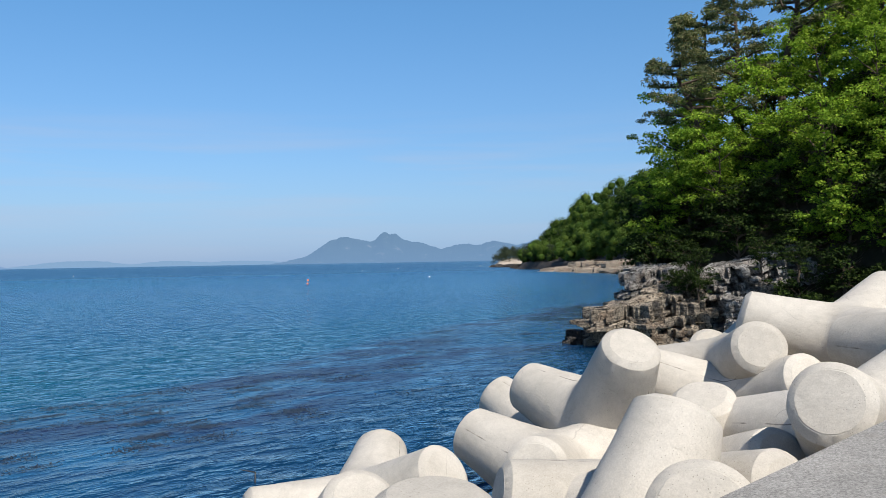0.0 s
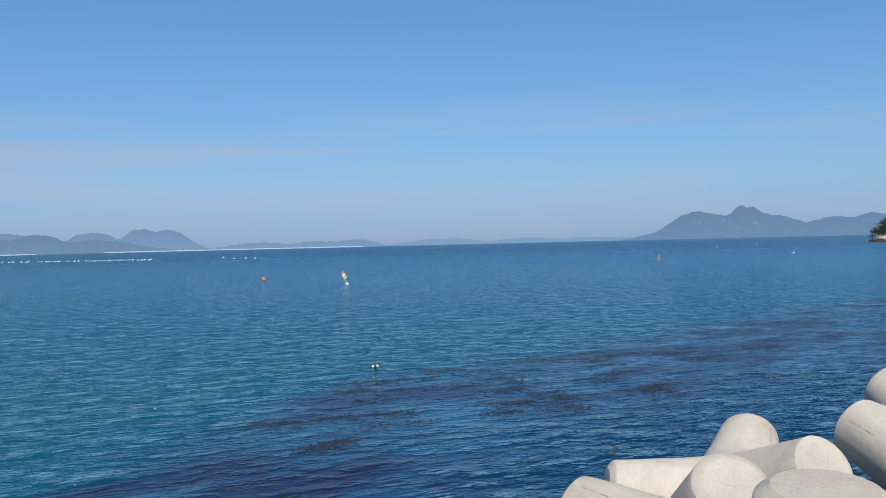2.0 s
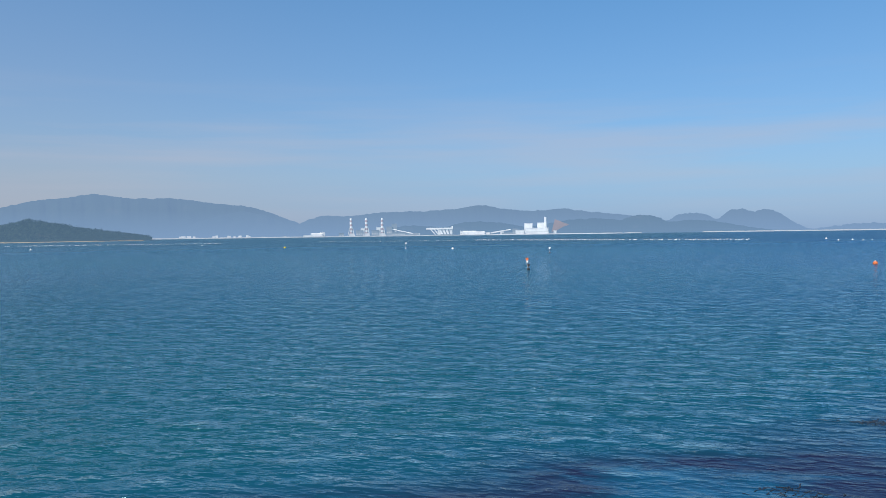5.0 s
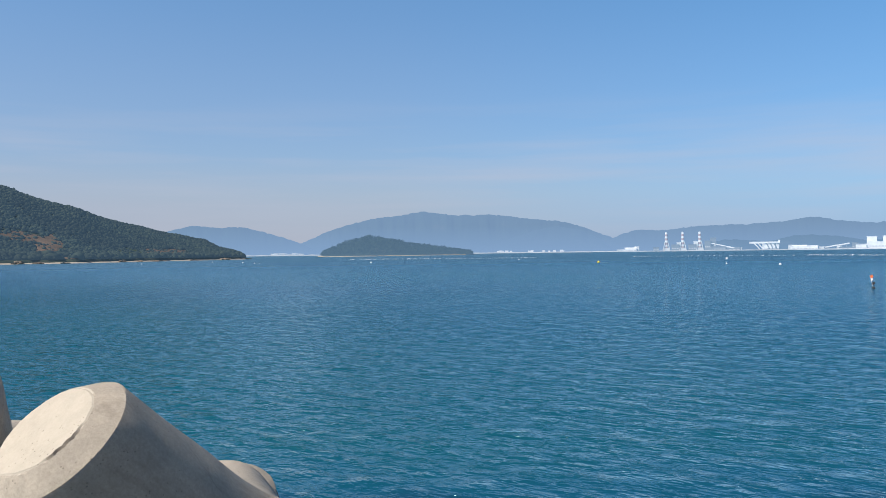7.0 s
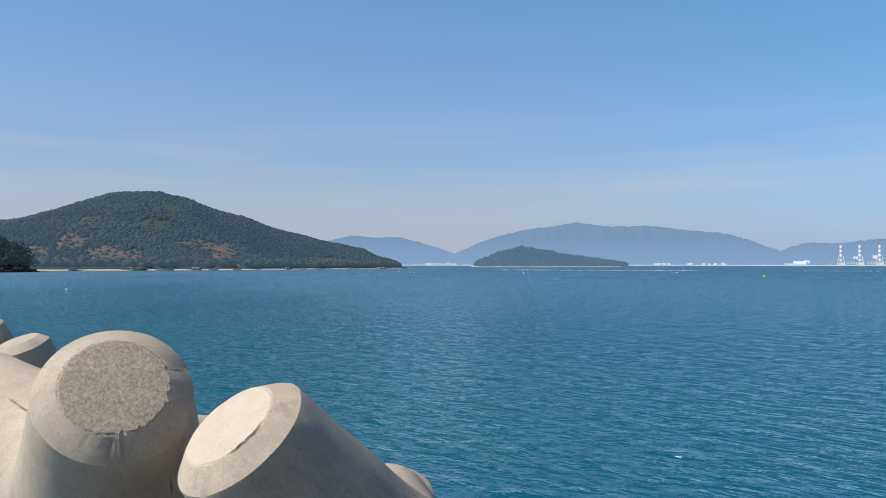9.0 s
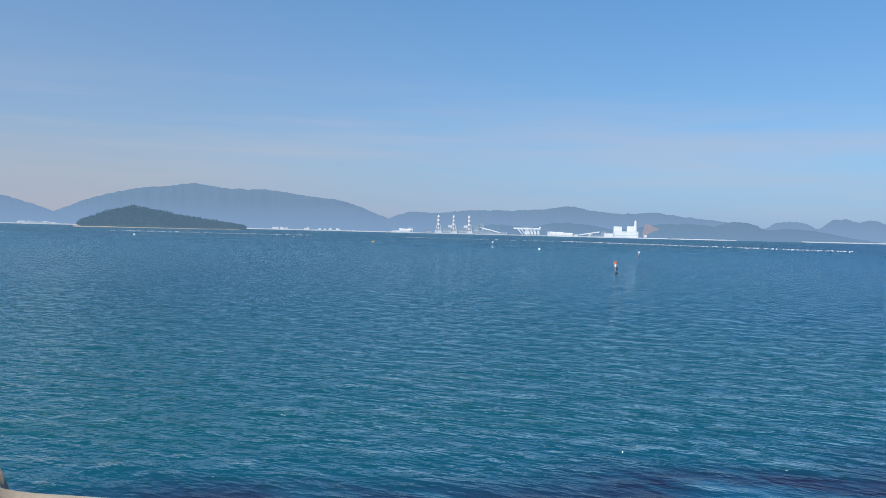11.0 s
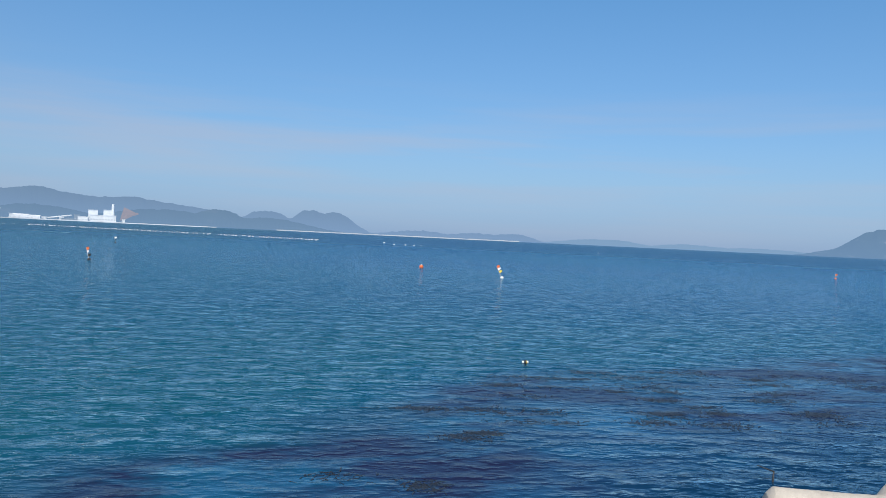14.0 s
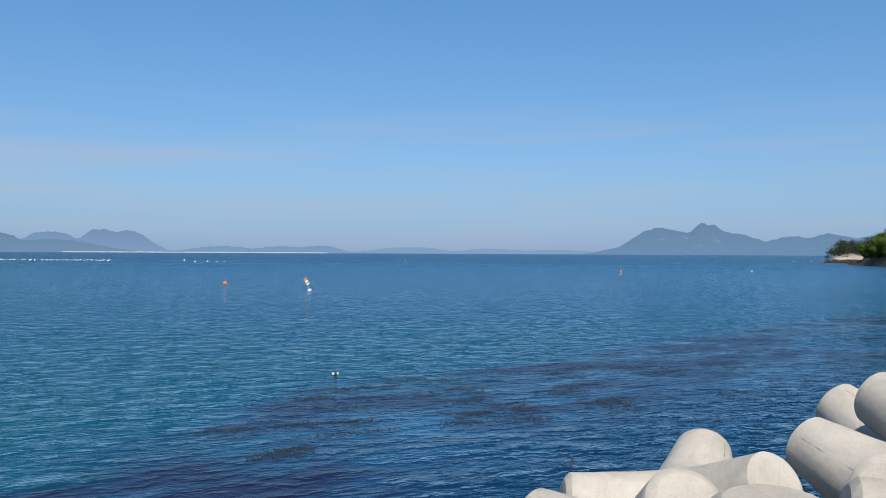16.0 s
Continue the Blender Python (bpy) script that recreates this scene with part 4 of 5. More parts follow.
# beach at the foot of the hill across the bay
def beach(name, label, land, a, b, wide, z, mat):
    verts, faces = [], []
    n = int((b - a) * 6)
    for i in range(n):
        h = a + (b - a) * i / (n - 1)
        d0 = lerp_table(h, land.shore)
        k = 0.6 + 0.5 * fbm(h * 1.3, 4.0, 0, 3) + 0.3
        for u, zz in ((-1, -0.4), (-0.4, z * 0.6), (0.3, z), (0.8, z + 0.8)):
            verts.append(polar(h, d0 + u * wide * k, zz))
    for i in range(n - 1):
        for j in range(3):
            faces.append((i * 4 + j, (i + 1) * 4 + j, (i + 1) * 4 + j + 1, i * 4 + j + 1))
    thing(name, label, "beach", kind="structure", me=raw_mesh(name, verts, faces, mat, True))


beach("beach_west", "pale strip of beach below the wooded hill", HEAD_W, 100.3, 124.0, 9, 1.0, MAT_SAND)
beach("beach_islet", "pale shore line of the low islet", ISLET, 85.0, 95.4, 7, 1.0, MAT_SAND)

# small wooded head with a sand beach beyond the point
HEADLET = Land(shore=[(-6.4, 560), (-5.5, 545), (-4.6, 530), (-3.9, 520), (-3.2, 540)], crest=[(-6.4, 5), (-5.2, 6), (-4.4, 6), (-3.8, 3.5), (-3.2, 0.5)],
               depth=70, ledge=1.2, seed=14.0)
thing("sandy_head", "low sandy head beyond the point", "headland", kind="structure", me=HEADLET.mesh("sandy_head", MAT_SAND, 40, 16))
woods("woods_head", "dark pine clump on the sandy head", HEADLET, 46, MAT_PINE_WOODS, 4.2, 120, 19, (0.22, 0.7), 1.0, lambda b, s, r: b < -3.7, 0.24)


# ---- near bluff ----
BLUFF = Land(
    shore=[(-75, 26), (-60, 30), (-45, 36), (-33, 42), (-24, 46), (-18, 47.5), (-14.5, 50), (-12.5, 56)],
    crest=[(-75, 24), (-45, 24), (-30, 20), (-24, 17), (-18, 12), (-15, 7.5), (-12.5, 4)],
    depth=42, ledge=3.4, seed=8.0, rise=0.42, bumps=0.10)
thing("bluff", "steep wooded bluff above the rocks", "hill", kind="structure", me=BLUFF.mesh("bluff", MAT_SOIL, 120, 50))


def strata(name, label, cx, cy, rx, ry, z0, z1, seed, mat, tilt=(0, 0), turn=0.0, seg=96):
    """A rock outcrop of ragged, cracked layers, each a slab with a broken outline and its own tilt."""
    rnd = random.Random(seed)
    rock = thing(name, label, "rock", "shore rocks")
    rock.location = (cx, cy, 0)
    z = z0
    size = min(rx, ry)
    while z < z1:
        th = rnd.uniform(0.16, 0.85) * max(0.6, size / 3.2)
        u = (z - z0) / (z1 - z0)
        verts, faces = [], []
        shrink = (1 - 0.42 * u ** 2) * rnd.uniform(0.86, 1.06)
        ox, oy = rnd.uniform(-0.09, 0.09) * rx + u * 0.25 * rx, rnd.uniform(-0.09, 0.09) * ry + u * 0.2 * ry
        tx, ty = rnd.gauss(0, 0.035), rnd.gauss(0, 0.035)
        ring = []
        for k in range(seg):
            a = 2 * math.pi * k / seg
            ca, sa = math.cos(a), math.sin(a)
            j = 1 + 0.30 * fbm(ca * 2.0 + seed, sa * 2.0, z * 0.45, 4)
            crack = noise.cell(Vector((ca * 5 + seed, sa * 5, int(z * 1.3) * 1.7)))
            j += 0.30 * (crack - 0.5) + 0.14 * (noise.cell(Vector((ca * 13, sa * 13 + seed, int(z * 4)))) - 0.5) + 0.08 * fbm(ca * 14, sa * 14 + seed, z * 6, 4)
            ring.append((ox + rx * shrink * j * ca, oy + ry * shrink * j * sa))
        for lev, (dz, f) in enumerate(((0, 0.955), (0.2, 1.0), (0.75, 0.995), (1.0, 0.95), (1.0, 0.7), (1.0, 0.4), (1.0, 0.12))):
            for k, (px, py) in enumerate(ring):
                x_, y_ = px * f, py * f
                lift = 0.0
                if lev >= 3:
                    lift = 0.20 * fbm(x_ * 0.9, y_ * 0.9, z + seed, 4) + 0.10 * (noise.cell(Vector((x_ * 1.1, y_ * 1.1, seed + z))) - 0.5)
                verts.append((x_, y_, z + th * dz + lift * (size / 3.2) + tx * x_ + ty * y_))
        for lev in range(6):
            for k in range(seg):
                k2 = (k + 1) % seg
                faces.append((lev * seg + k, lev * seg + k2, (lev + 1) * seg + k2, (lev + 1) * seg + k))
        faces.append(tuple(6 * seg + k for k in range(seg)))
        part("layer", raw_mesh("layer", verts, faces, mat), rock)
        z += th * 0.9
    rock.rotation_euler = (radians(tilt[0]), radians(tilt[1]), radians(turn))
    return rock


strata("rock_outcrop", "brown and grey layered shore rock rising from the water", 9.7, 43.2, 3.2, 2.6, -0.6, 2.1, 1, MAT_ROCK, (4, -7), 20)
strata("rock_outcrop", "brown layered shore rock with a ragged top", 12.6, 44.6, 3.0, 2.6, -0.6, 2.5, 12, MAT_ROCK, (4, -9), 35)
strata("rock_outcrop", "grey rock shoulder at the end of the bluff", 12.9, 48.4, 3.2, 2.8, -0.6, 3.9, 15, MAT_ROCK_GREY, (3, -8), 25)
strata("rock_outcrop", "broken layered rock ledge below the bluff", 16.2, 45.4, 3.6, 2.8, -0.6, 3.9, 2, MAT_ROCK_GREY, (4, -12), 10)
strata("rock_outcrop", "grey-white jagged rock face under the trees", 19.2, 45.2, 3.4, 2.8, -0.6, 4.9, 3, MAT_ROCK_GREY, (3, -14), -10)
strata("rock_outcrop", "grey-white jagged rock face under the trees", 22.8, 44.0, 4.0, 2.8, -0.6, 4.6, 4, MAT_ROCK_GREY, (3, -10), -25)
strata("rock_outcrop", "grey jagged rock face under the trees", 27.4, 42.0, 4.6, 3.0, -0.6, 4.3, 6, MAT_ROCK_GREY, (3, -8), -30)
strata("rock_outcrop", "low dark rock awash at the outcrop's foot", 7.2, 44.4, 1.1, 0.8, -0.5, 0.55, 5, MAT_ROCK_DARK)
for k, (h_, d_, rx_, ry_, z_) in enumerate(((-9.0, 300, 12, 7, 1.6), (-10.2, 282, 13, 8, 2.4), (-11.4, 266, 12, 8, 2.8), (-12.6, 250, 11, 8, 2.9), (-13.8, 238, 10, 8, 2.9), (-15.0, 230, 10, 8, 3.0))):
    at_ = polar(h_, d_)
    strata("shore_ledge", "pale reddish rock ledge along the cove", at_.x, at_.y, rx_, ry_, -0.5, z_, 60 + k, MAT_ROCK_PALE, (0, -3), h_, 40)
for k, (h_, d_, rx_, z_) in enumerate(((-3.5, 500, 2.5, 1.3), (-3.9, 495, 3.0, 1.6), (-4.3, 490, 4.0, 1.4), (-4.8, 480, 4.5, 1.9), (-5.2, 420, 4.0, 2.2), (124.2, 548, 5.0, 1.6), (125.0, 536, 6.0, 2.2), (126.2, 526, 7.0, 2.6), (127.4, 516, 6.0, 2.4), (128.6, 508, 7.0, 2.4))):
    at_ = polar(h_, d_)
    strata("shore_rock", "dark low rock at the water's edge", at_.x, at_.y, rx_, rx_ * 0.6, -0.5, z_, 80 + k, MAT_ROCK_DARK, seg=36)

rk = random.Random(5)
for k in range(12):
    h_ = 100.6 + 23.0 * (k + rk.random()) / 12
    at_ = polar(h_, lerp_table(h_, HEAD_W.shore) - 4.0)
    strata("shore_rock", "low pale rock on the beach below the hill", at_.x, at_.y, rk.uniform(4, 11), rk.uniform(3, 5), -0.4, rk.uniform(0.4, 1.5), 120 + k, MAT_ROCK_PALE, seg=24, turn=h_)


# ---- trees ----
def limb(verts, faces, pts, r0, r1, sides=6):
    """A tapered bent tube through the points."""
    base = len(verts)
    n = len(pts)
    for i, p in enumerate(pts):
        d = (pts[min(i + 1, n - 1)] - pts[max(i - 1, 0)]).normalized()
        u = d.orthogonal().normalized()
        v = d.cross(u)
        r = r0 + (r1 - r0) * i / (n - 1)
        verts += [p + (u * math.cos(2 * math.pi * k / sides) + v * math.sin(2 * math.pi * k / sides)) * r for k in range(sides)]
    for i in range(n - 1):
        for k in range(sides):
            a, b = base + i * sides + k, base + i * sides + (k + 1) % sides
            faces.append((a, b, b + sides, a + sides))


def bent(rnd, a, b, sway, n=5):
    return [a.lerp(b, i / (n - 1)) + Vector((rnd.gauss(0, sway), rnd.gauss(0, sway), rnd.gauss(0, sway * 0.5))) * (0 if i in (0, n - 1) else 1) for i in range(n)]


def tree(kind, high, wide, seed, mat, label, leaf=0.16, tufts=90, per=34, lean_to=None):
    rnd = random.Random(seed)
    top = thing(kind, label, "tree", "bluff trees")
    wv, wf, lv, lf = [], [], [], []
    pine = kind == "pine_tree"
    lean = Vector((rnd.uniform(-0.12, 0.12) * high, rnd.uniform(-0.1, 0.1) * high, high * (0.96 if pine else 0.75)))
    if lean_to:
        lean.x, lean.y = lean_to
    trunk = bent(rnd, Vector((0, 0, -0.6)), lean, 0.02 * high, 8)
    limb(wv, wf, trunk, 0.018 * high + 0.05, 0.03, 8)
    n = 30 if pine else 16
    for i in range(n):
        u = (0.46 + 0.54 * (i + rnd.random()) / n) if pine else 0.3 + 0.7 * rnd.random()
        at = trunk[min(7, int(u * 7))].lerp(trunk[min(7, int(u * 7) + 1)], (u * 7) % 1)
        a = rnd.uniform(0, 2 * math.pi)
        reach = wide * (1.0 - 0.78 * (u - 0.46) / 0.54 if pine else 1.0 - 0.45 * abs(u - 0.55)) * rnd.uniform(0.6, 0.95)
        rise = reach * (rnd.uniform(-0.12, 0.28) if pine else rnd.uniform(0.15, 0.95))
        tip = at + Vector((math.cos(a) * reach, math.sin(a) * reach, rise))
        br = bent(rnd, at, tip, 0.05 * reach, 5)
        limb(wv, wf, br, 0.012 * high * (1.1 - u) + 0.03, 0.012, 5)
        k = max(3, tufts // n)
        for j in range(k):
            w = 0.35 + 0.65 * (j + rnd.random()) / k
            c = br[min(4, int(w * 4))].lerp(br[min(4, int(w * 4) + 1)], (w * 4) % 1)
            spread = reach * (0.15 if pine else 0.36)
            c = c + Vector((rnd.gauss(0, spread), rnd.gauss(0, spread), rnd.gauss(0.12 if pine else 0.05, 0.25) * spread * (0.6 if pine else 1.6)))
            rad = rnd.uniform(0.32, 0.55) if pine else rnd.uniform(0.4, 0.85) * (wide / 3.0) ** 0.5
            for q in range(per):
                d = Vector((rnd.gauss(0, 1), rnd.gauss(0, 1), rnd.gauss(0, 1))).normalized() * rad * rnd.random() ** 0.35
                d.z = abs(d.z) * 0.75 - 0.12 * rad if rnd.random() < 0.8 else d.z * 0.4
                leaf_quad(lv, lf, c + d, leaf * rnd.uniform(0.7, 1.3), rnd, d.normalized() * 0.5 + Vector((0, 0, 0.7)), 0.22 if pine else 0.62)
    part("trunk", raw_mesh("trunk", wv, wf, MAT_BARK, True), top)
    part("crown", raw_mesh("crown", lv, lf, mat), top)
    return top


BROAD = [tree("broadleaf_tree", 8.5, 3.2, s, MAT_LEAF, "leafy bright green broadleaf tree on the bluff", 0.20, 84, 90) for s in (1, 2, 3)]
PINES = [tree("pine_tree", 11.0, 3.1, s, MAT_NEEDLE, "tall ragged dark pine on the bluff", 0.30, 130, 44) for s in (11, 12)]
LEANING = [tree("pine_tree", 11.0, 4.1, 15, MAT_NEEDLE, "tall dark pine leaning out over the cove", 0.30, 190, 46, (-2.4, -0.4))]
SHRUBS = [tree("shrub", 3.0, 1.8, s, MAT_SHADED_SHRUB, "dense green shrub on the bluff's edge, leaves darkened for the shade there", 0.17, 48, 60) for s in (21, 22)]

SAPLINGS = [tree("sapling", 3.4, 2.0, s, MAT_LEAF, "light green leafy sapling at the bluff's edge", 0.18, 52, 56) for s in (31, 32)]


def stand(templates, spots, sink=0.3):
    for i, (b, d, scale, turn) in enumerate(spots):
        t = templates[i % len(templates)]
        s = (d - lerp_table(b, BLUFF.shore)) / BLUFF.depth
        m = Matrix.Translation(polar(b, d, BLUFF.height(b, s) - sink)) @ pose(0, 0, 0, 0, 0, turn) @ Matrix.Scale(scale, 4)
        if i < len(templates):
            t.matrix_basis = m
        else:
            c = copy_thing(t, Matrix.Identity(4))
            c.matrix_basis = m


PINE_SPOTS = [(-19.9, 56, 1.3, 140), (-22.9, 58, 1.42, 260), (-17.6, 62, 0.85, 200), (-18.6, 64, 1.1, 75)]
rs = random.Random(77)
BROAD_SPOTS = []
for row, (gap, lo_, hi_) in enumerate(((5.2, 15.6, 40.0), (9.0, 18.8, 40.0), (14.0, 22.0, 40.0), (21.0, 23.5, 40.0))):
    b_ = lo_
    while b_ < hi_:
        BROAD_SPOTS.append((-b_, lerp_table(-b_, BLUFF.shore) + gap + rs.uniform(-1.2, 1.2), rs.uniform(0.62, 0.85) if row == 0 else rs.uniform(0.85, 1.1), rs.uniform(0, 360)))
        b_ += rs.uniform(2.4, 3.6)
SHRUB_SPOTS = []
for gap, lo_, hi_ in ((1.0, 23.5, 40.0), (2.4, 15.5, 40.0), (4.0, 13.8, 40.0), (6.4, 14.2, 34.0)):
    b_ = lo_
    while b_ < hi_:
        SHRUB_SPOTS.append((-b_, lerp_table(-b_, BLUFF.shore) + gap + rs.uniform(-0.7, 0.7), rs.uniform(0.6, 1.1), rs.uniform(0, 360)))
        b_ += rs.uniform(1.1, 1.9)
stand(PINES, PINE_SPOTS)
stand(LEANING, [(-18.6, 54, 1.14, 0)])
BROAD_SPOTS += [(-17.3, 55.0, 0.98, 200), (-16.9, 53.0, 0.76, 310), (-17.2, 53.5, 1.0, 200), (-15.3, 53.0, 0.7, 40), (-16.6, 55.0, 0.8, 150)]
SHRUB_SPOTS += [(-15.9, 46.6, 0.75, 30), (-16.6, 46.2, 0.7, 130), (-14.9, 52.5, 1.2, 10), (-14.6, 54.0, 1.3, 80), (-15.2, 54.5, 1.5, 200)]
stand(BROAD, BROAD_SPOTS)
SAPLING_SPOTS = []
for gap, lo_, hi_ in ((2.0, 24.5, 34.0), (3.6, 23.5, 34.0), (5.6, 22.5, 34.0)):
    b_ = lo_
    while b_ < hi_:
        SAPLING_SPOTS.append((-b_, lerp_table(-b_, BLUFF.shore) + gap + rs.uniform(-0.7, 0.7), rs.uniform(0.6, 1.15), rs.uniform(0, 360)))
        b_ += rs.uniform(1.5, 2.6)
stand(SAPLINGS, SAPLING_SPOTS)
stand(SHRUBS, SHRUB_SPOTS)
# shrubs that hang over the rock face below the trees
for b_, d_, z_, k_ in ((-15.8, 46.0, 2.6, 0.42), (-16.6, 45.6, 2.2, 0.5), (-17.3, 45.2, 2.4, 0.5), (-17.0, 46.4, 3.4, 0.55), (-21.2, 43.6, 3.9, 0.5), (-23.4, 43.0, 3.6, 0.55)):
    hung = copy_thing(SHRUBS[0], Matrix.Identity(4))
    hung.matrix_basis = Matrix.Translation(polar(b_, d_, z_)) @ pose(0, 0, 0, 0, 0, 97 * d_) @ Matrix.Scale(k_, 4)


# ---- far shore: power station ----
# cladding and paint, paled by emitted haze mixed into each material
MAT_WHITE_FAR = distant("far_white_cladding", (0.74, 0.75, 0.75), (0.80, 0.80, 0.79), HAZE_GLOW, 0.34, 0.05, 0.0)
MAT_GREY_FAR = distant("far_grey_cladding", (0.30, 0.31, 0.32), (0.4, 0.4, 0.4), HAZE_GLOW, 0.6, 0.05, 0.0)
MAT_RED_FAR = distant("far_red_paint", (0.52, 0.33, 0.29), (0.56, 0.36, 0.32), HAZE_GLOW, 0.55, 0.05, 0.0)
MAT_PALE_FAR = distant("far_pale_cladding", (0.60, 0.60, 0.59), (0.66, 0.66, 0.64), HAZE_GLOW, 0.45, 0.05, 0.0)
PLANT_D = 3450.0


def station_at(heading, dist=PLANT_D, z=0.0):
    return Matrix.Translation(polar(heading, dist, z)) @ pose(0, 0, 0, 0, 0, heading)


def chimney(heading, high, banded):
    top = thing("chimney", "tall red-and-white banded chimney on a pale frame" if banded else "tall plain white power-station chimney", "chimney", "chimneys", at=station_at(heading))
    n = 8
    start = 0.14 if banded else 0.0
    for k in range(n):
        a, b = start + (1 - start) * k / n, start + (1 - start) * (k + 1) / n
        bm = bmesh.new()
        tube(bm, (0, 0, a * high), (0, 0, b * high), 7.0 - 2.0 * a, 7.0 - 2.0 * b, 14)
        part("band", bm_mesh("band", bm, MAT_RED_FAR if banded and k % 2 == 0 and k < 7 else MAT_WHITE_FAR), top, "red band" if banded and k % 2 == 0 and k < 7 else "")
    if banded:
        for sx in (-1, 1):
            for sy in (-1, 1):
                bm = bmesh.new()
                tube(bm, (sx * 14, sy * 14, 0), (sx * 6, sy * 6, 0.5 * high), 2.0, 1.4, 6)
                part("frame_leg", bm_mesh("frame_leg", bm, MAT_PALE_FAR), top, "pale steel frame leg")
        bm = bmesh.new()
        box(bm, (26, 22, 14), (0, 0, 7))
        part("base", bm_mesh("base", bm, MAT_PALE_FAR), top)
    bm = bmesh.new()
    tube(bm, (0, 0, high), (0, 0, high + 1.5), 5.0, 5.0, 14)
    part("rim", bm_mesh("rim", bm, MAT_GREY_FAR), top)


for h_ in (71.22, 70.15, 69.05):
    chimney(h_, 78.0, True)
chimney(57.56, 73.0, False)


def hall(name, label, heading, wide, deep, high, mat, roof="flat", bays=5, dist=PLANT_D):
    b_ = thing(name, label, "building", "power station buildings", at=station_at(heading, dist))
    bm = bmesh.new()
    box(bm, (wide, deep, high), (0, 0, high / 2))
    part("wall", bm_mesh("wall", bm, mat), b_)
    bm = bmesh.new()
    if roof == "gable":
        vs = [bm.verts.new(v) for v in ((-wide / 2 - 2, -deep / 2, high + 0.2), (wide / 2 + 2, -deep / 2, high + 0.2), (wide / 2 + 2, deep / 2, high + 0.2), (-wide / 2 - 2, deep / 2, high + 0.2),
                                        (-wide / 2 - 2, 0, high * 1.35), (wide / 2 + 2, 0, high * 1.35))]
        for f in ((0, 1, 5, 4), (2, 3, 4, 5), (0, 4, 3), (1, 2, 5), (3, 2, 1, 0)):
            bm.faces.new([vs[i] for i in f])
    else:
        box(bm, (wide + 2, deep + 2, 1.6), (0, 0, high + 0.81))
    part("roof", bm_mesh("roof", bm, mat), b_)
    for k in range(bays):
        bm = bmesh.new()
        box(bm, (wide / bays * 0.6, 0.6, high * 0.16), ((k + 0.5) * wide / bays - wide / 2, -deep / 2 - 0.3, high * 0.42))
        part("window_strip", bm_mesh("window_strip", bm, MAT_PALE_FAR), b_, "greyish window strip")


hall("turbine_hall", "white power-station turbine hall", 58.15, 95, 50, 26, MAT_WHITE_FAR, bays=9)
hall("boiler_house", "tall white boiler house of the power station", 58.75, 34, 40, 46, MAT_WHITE_FAR, bays=3, dist=3485)
hall("boiler_house", "tall white boiler house of the power station", 57.85, 34, 40, 48, MAT_WHITE_FAR, bays=3, dist=3485)
hall("annex", "low white annex beside the turbine hall", 59.35, 36, 30, 18, MAT_WHITE_FAR, bays=3)
hall("annex", "low grey annex on the far quay", 60.1, 60, 25, 8, MAT_GREY_FAR, bays=4)


def coal_store(heading):
    """A long white roof that juts out to one side over a body with slanting braces."""
    b_ = thing("storage_hall", "white storage hall with a jutting roof and slanting braces", "building", "power station buildings", at=station_at(heading))
    for name, mat, size, at_ in (("roof", MAT_WHITE_FAR, (112, 50, 7), (0, 0, 30)), ("wall", MAT_WHITE_FAR, (60, 44, 24), (22, 0, 14)), ("foot", MAT_GREY_FAR, (50, 48, 6), (25, 0, 3)), ("gantry", MAT_WHITE_FAR, (6, 8, 40), (54, 0, 20))):
        bm = bmesh.new()
        box(bm, size, at_)
        part(name, bm_mesh(name, bm, mat), b_)
    for k in range(6):
        bm = bmesh.new()
        tube(bm, (-38 + 15 * k, -25, 27), (-18 + 12 * k, -25, 5), 2.2, 2.2, 6)
        part("brace", bm_mesh("brace", bm, MAT_GREY_FAR if k > 2 else MAT_WHITE_FAR), b_, "slanting steel brace")


coal_store(65.0)


def conveyor(ha, za, hb, zb):
    bm = bmesh.new()
    c_ = thing("conveyor", "pale inclined conveyor bridge of the power station", "conveyor")
    tube(bm, polar(ha, 3440, za), polar(hb, 3440, zb), 2.6, 2.6, 6)
    part("bridge", bm_mesh("bridge", bm, MAT_WHITE_FAR), c_)
    for k in range(4):
        u = (k + 0.5) / 4
        top = polar(ha, 3440, za).lerp(polar(hb, 3440, zb), u)
        bm = bmesh.new()
        tube(bm, (top.x, top.y, 0), top, 1.2, 1.2, 6)
        part("trestle", bm_mesh("trestle", bm, MAT_GREY_FAR), c_)


conveyor(68.35, 30, 66.9, 10)
conveyor(61.4, 8, 60.0, 22)
for h_, w_, z_, mat_ in ((71.9, 22, 16, MAT_GREY_FAR), (70.4, 18, 36, MAT_WHITE_FAR), (69.3, 18, 38, MAT_WHITE_FAR), (68.2, 22, 52, MAT_GREY_FAR), (67.4, 30, 14, MAT_WHITE_FAR), (66.6, 24, 10, MAT_WHITE_FAR),
                         (63.4, 20, 18, MAT_WHITE_FAR), (61.6, 18, 10, MAT_WHITE_FAR), (60.6, 16, 16, MAT_WHITE_FAR), (59.7, 20, 24, MAT_GREY_FAR), (73.2, 20, 20, MAT_WHITE_FAR), (74.2, 40, 8, MAT_WHITE_FAR), (56.9, 12, 14, MAT_WHITE_FAR)):
    hall("plant_building", "small pale plant building on the far quay", h_, w_, 20, z_, mat_, bays=2, dist=3470)

hall("shed", "low white shed on the far quay", 62.9, 50, 30, 14, MAT_WHITE_FAR, "gable", 4)
hall("shed", "low white shed on the far quay", 62.2, 45, 30, 12, MAT_WHITE_FAR, "gable", 4)
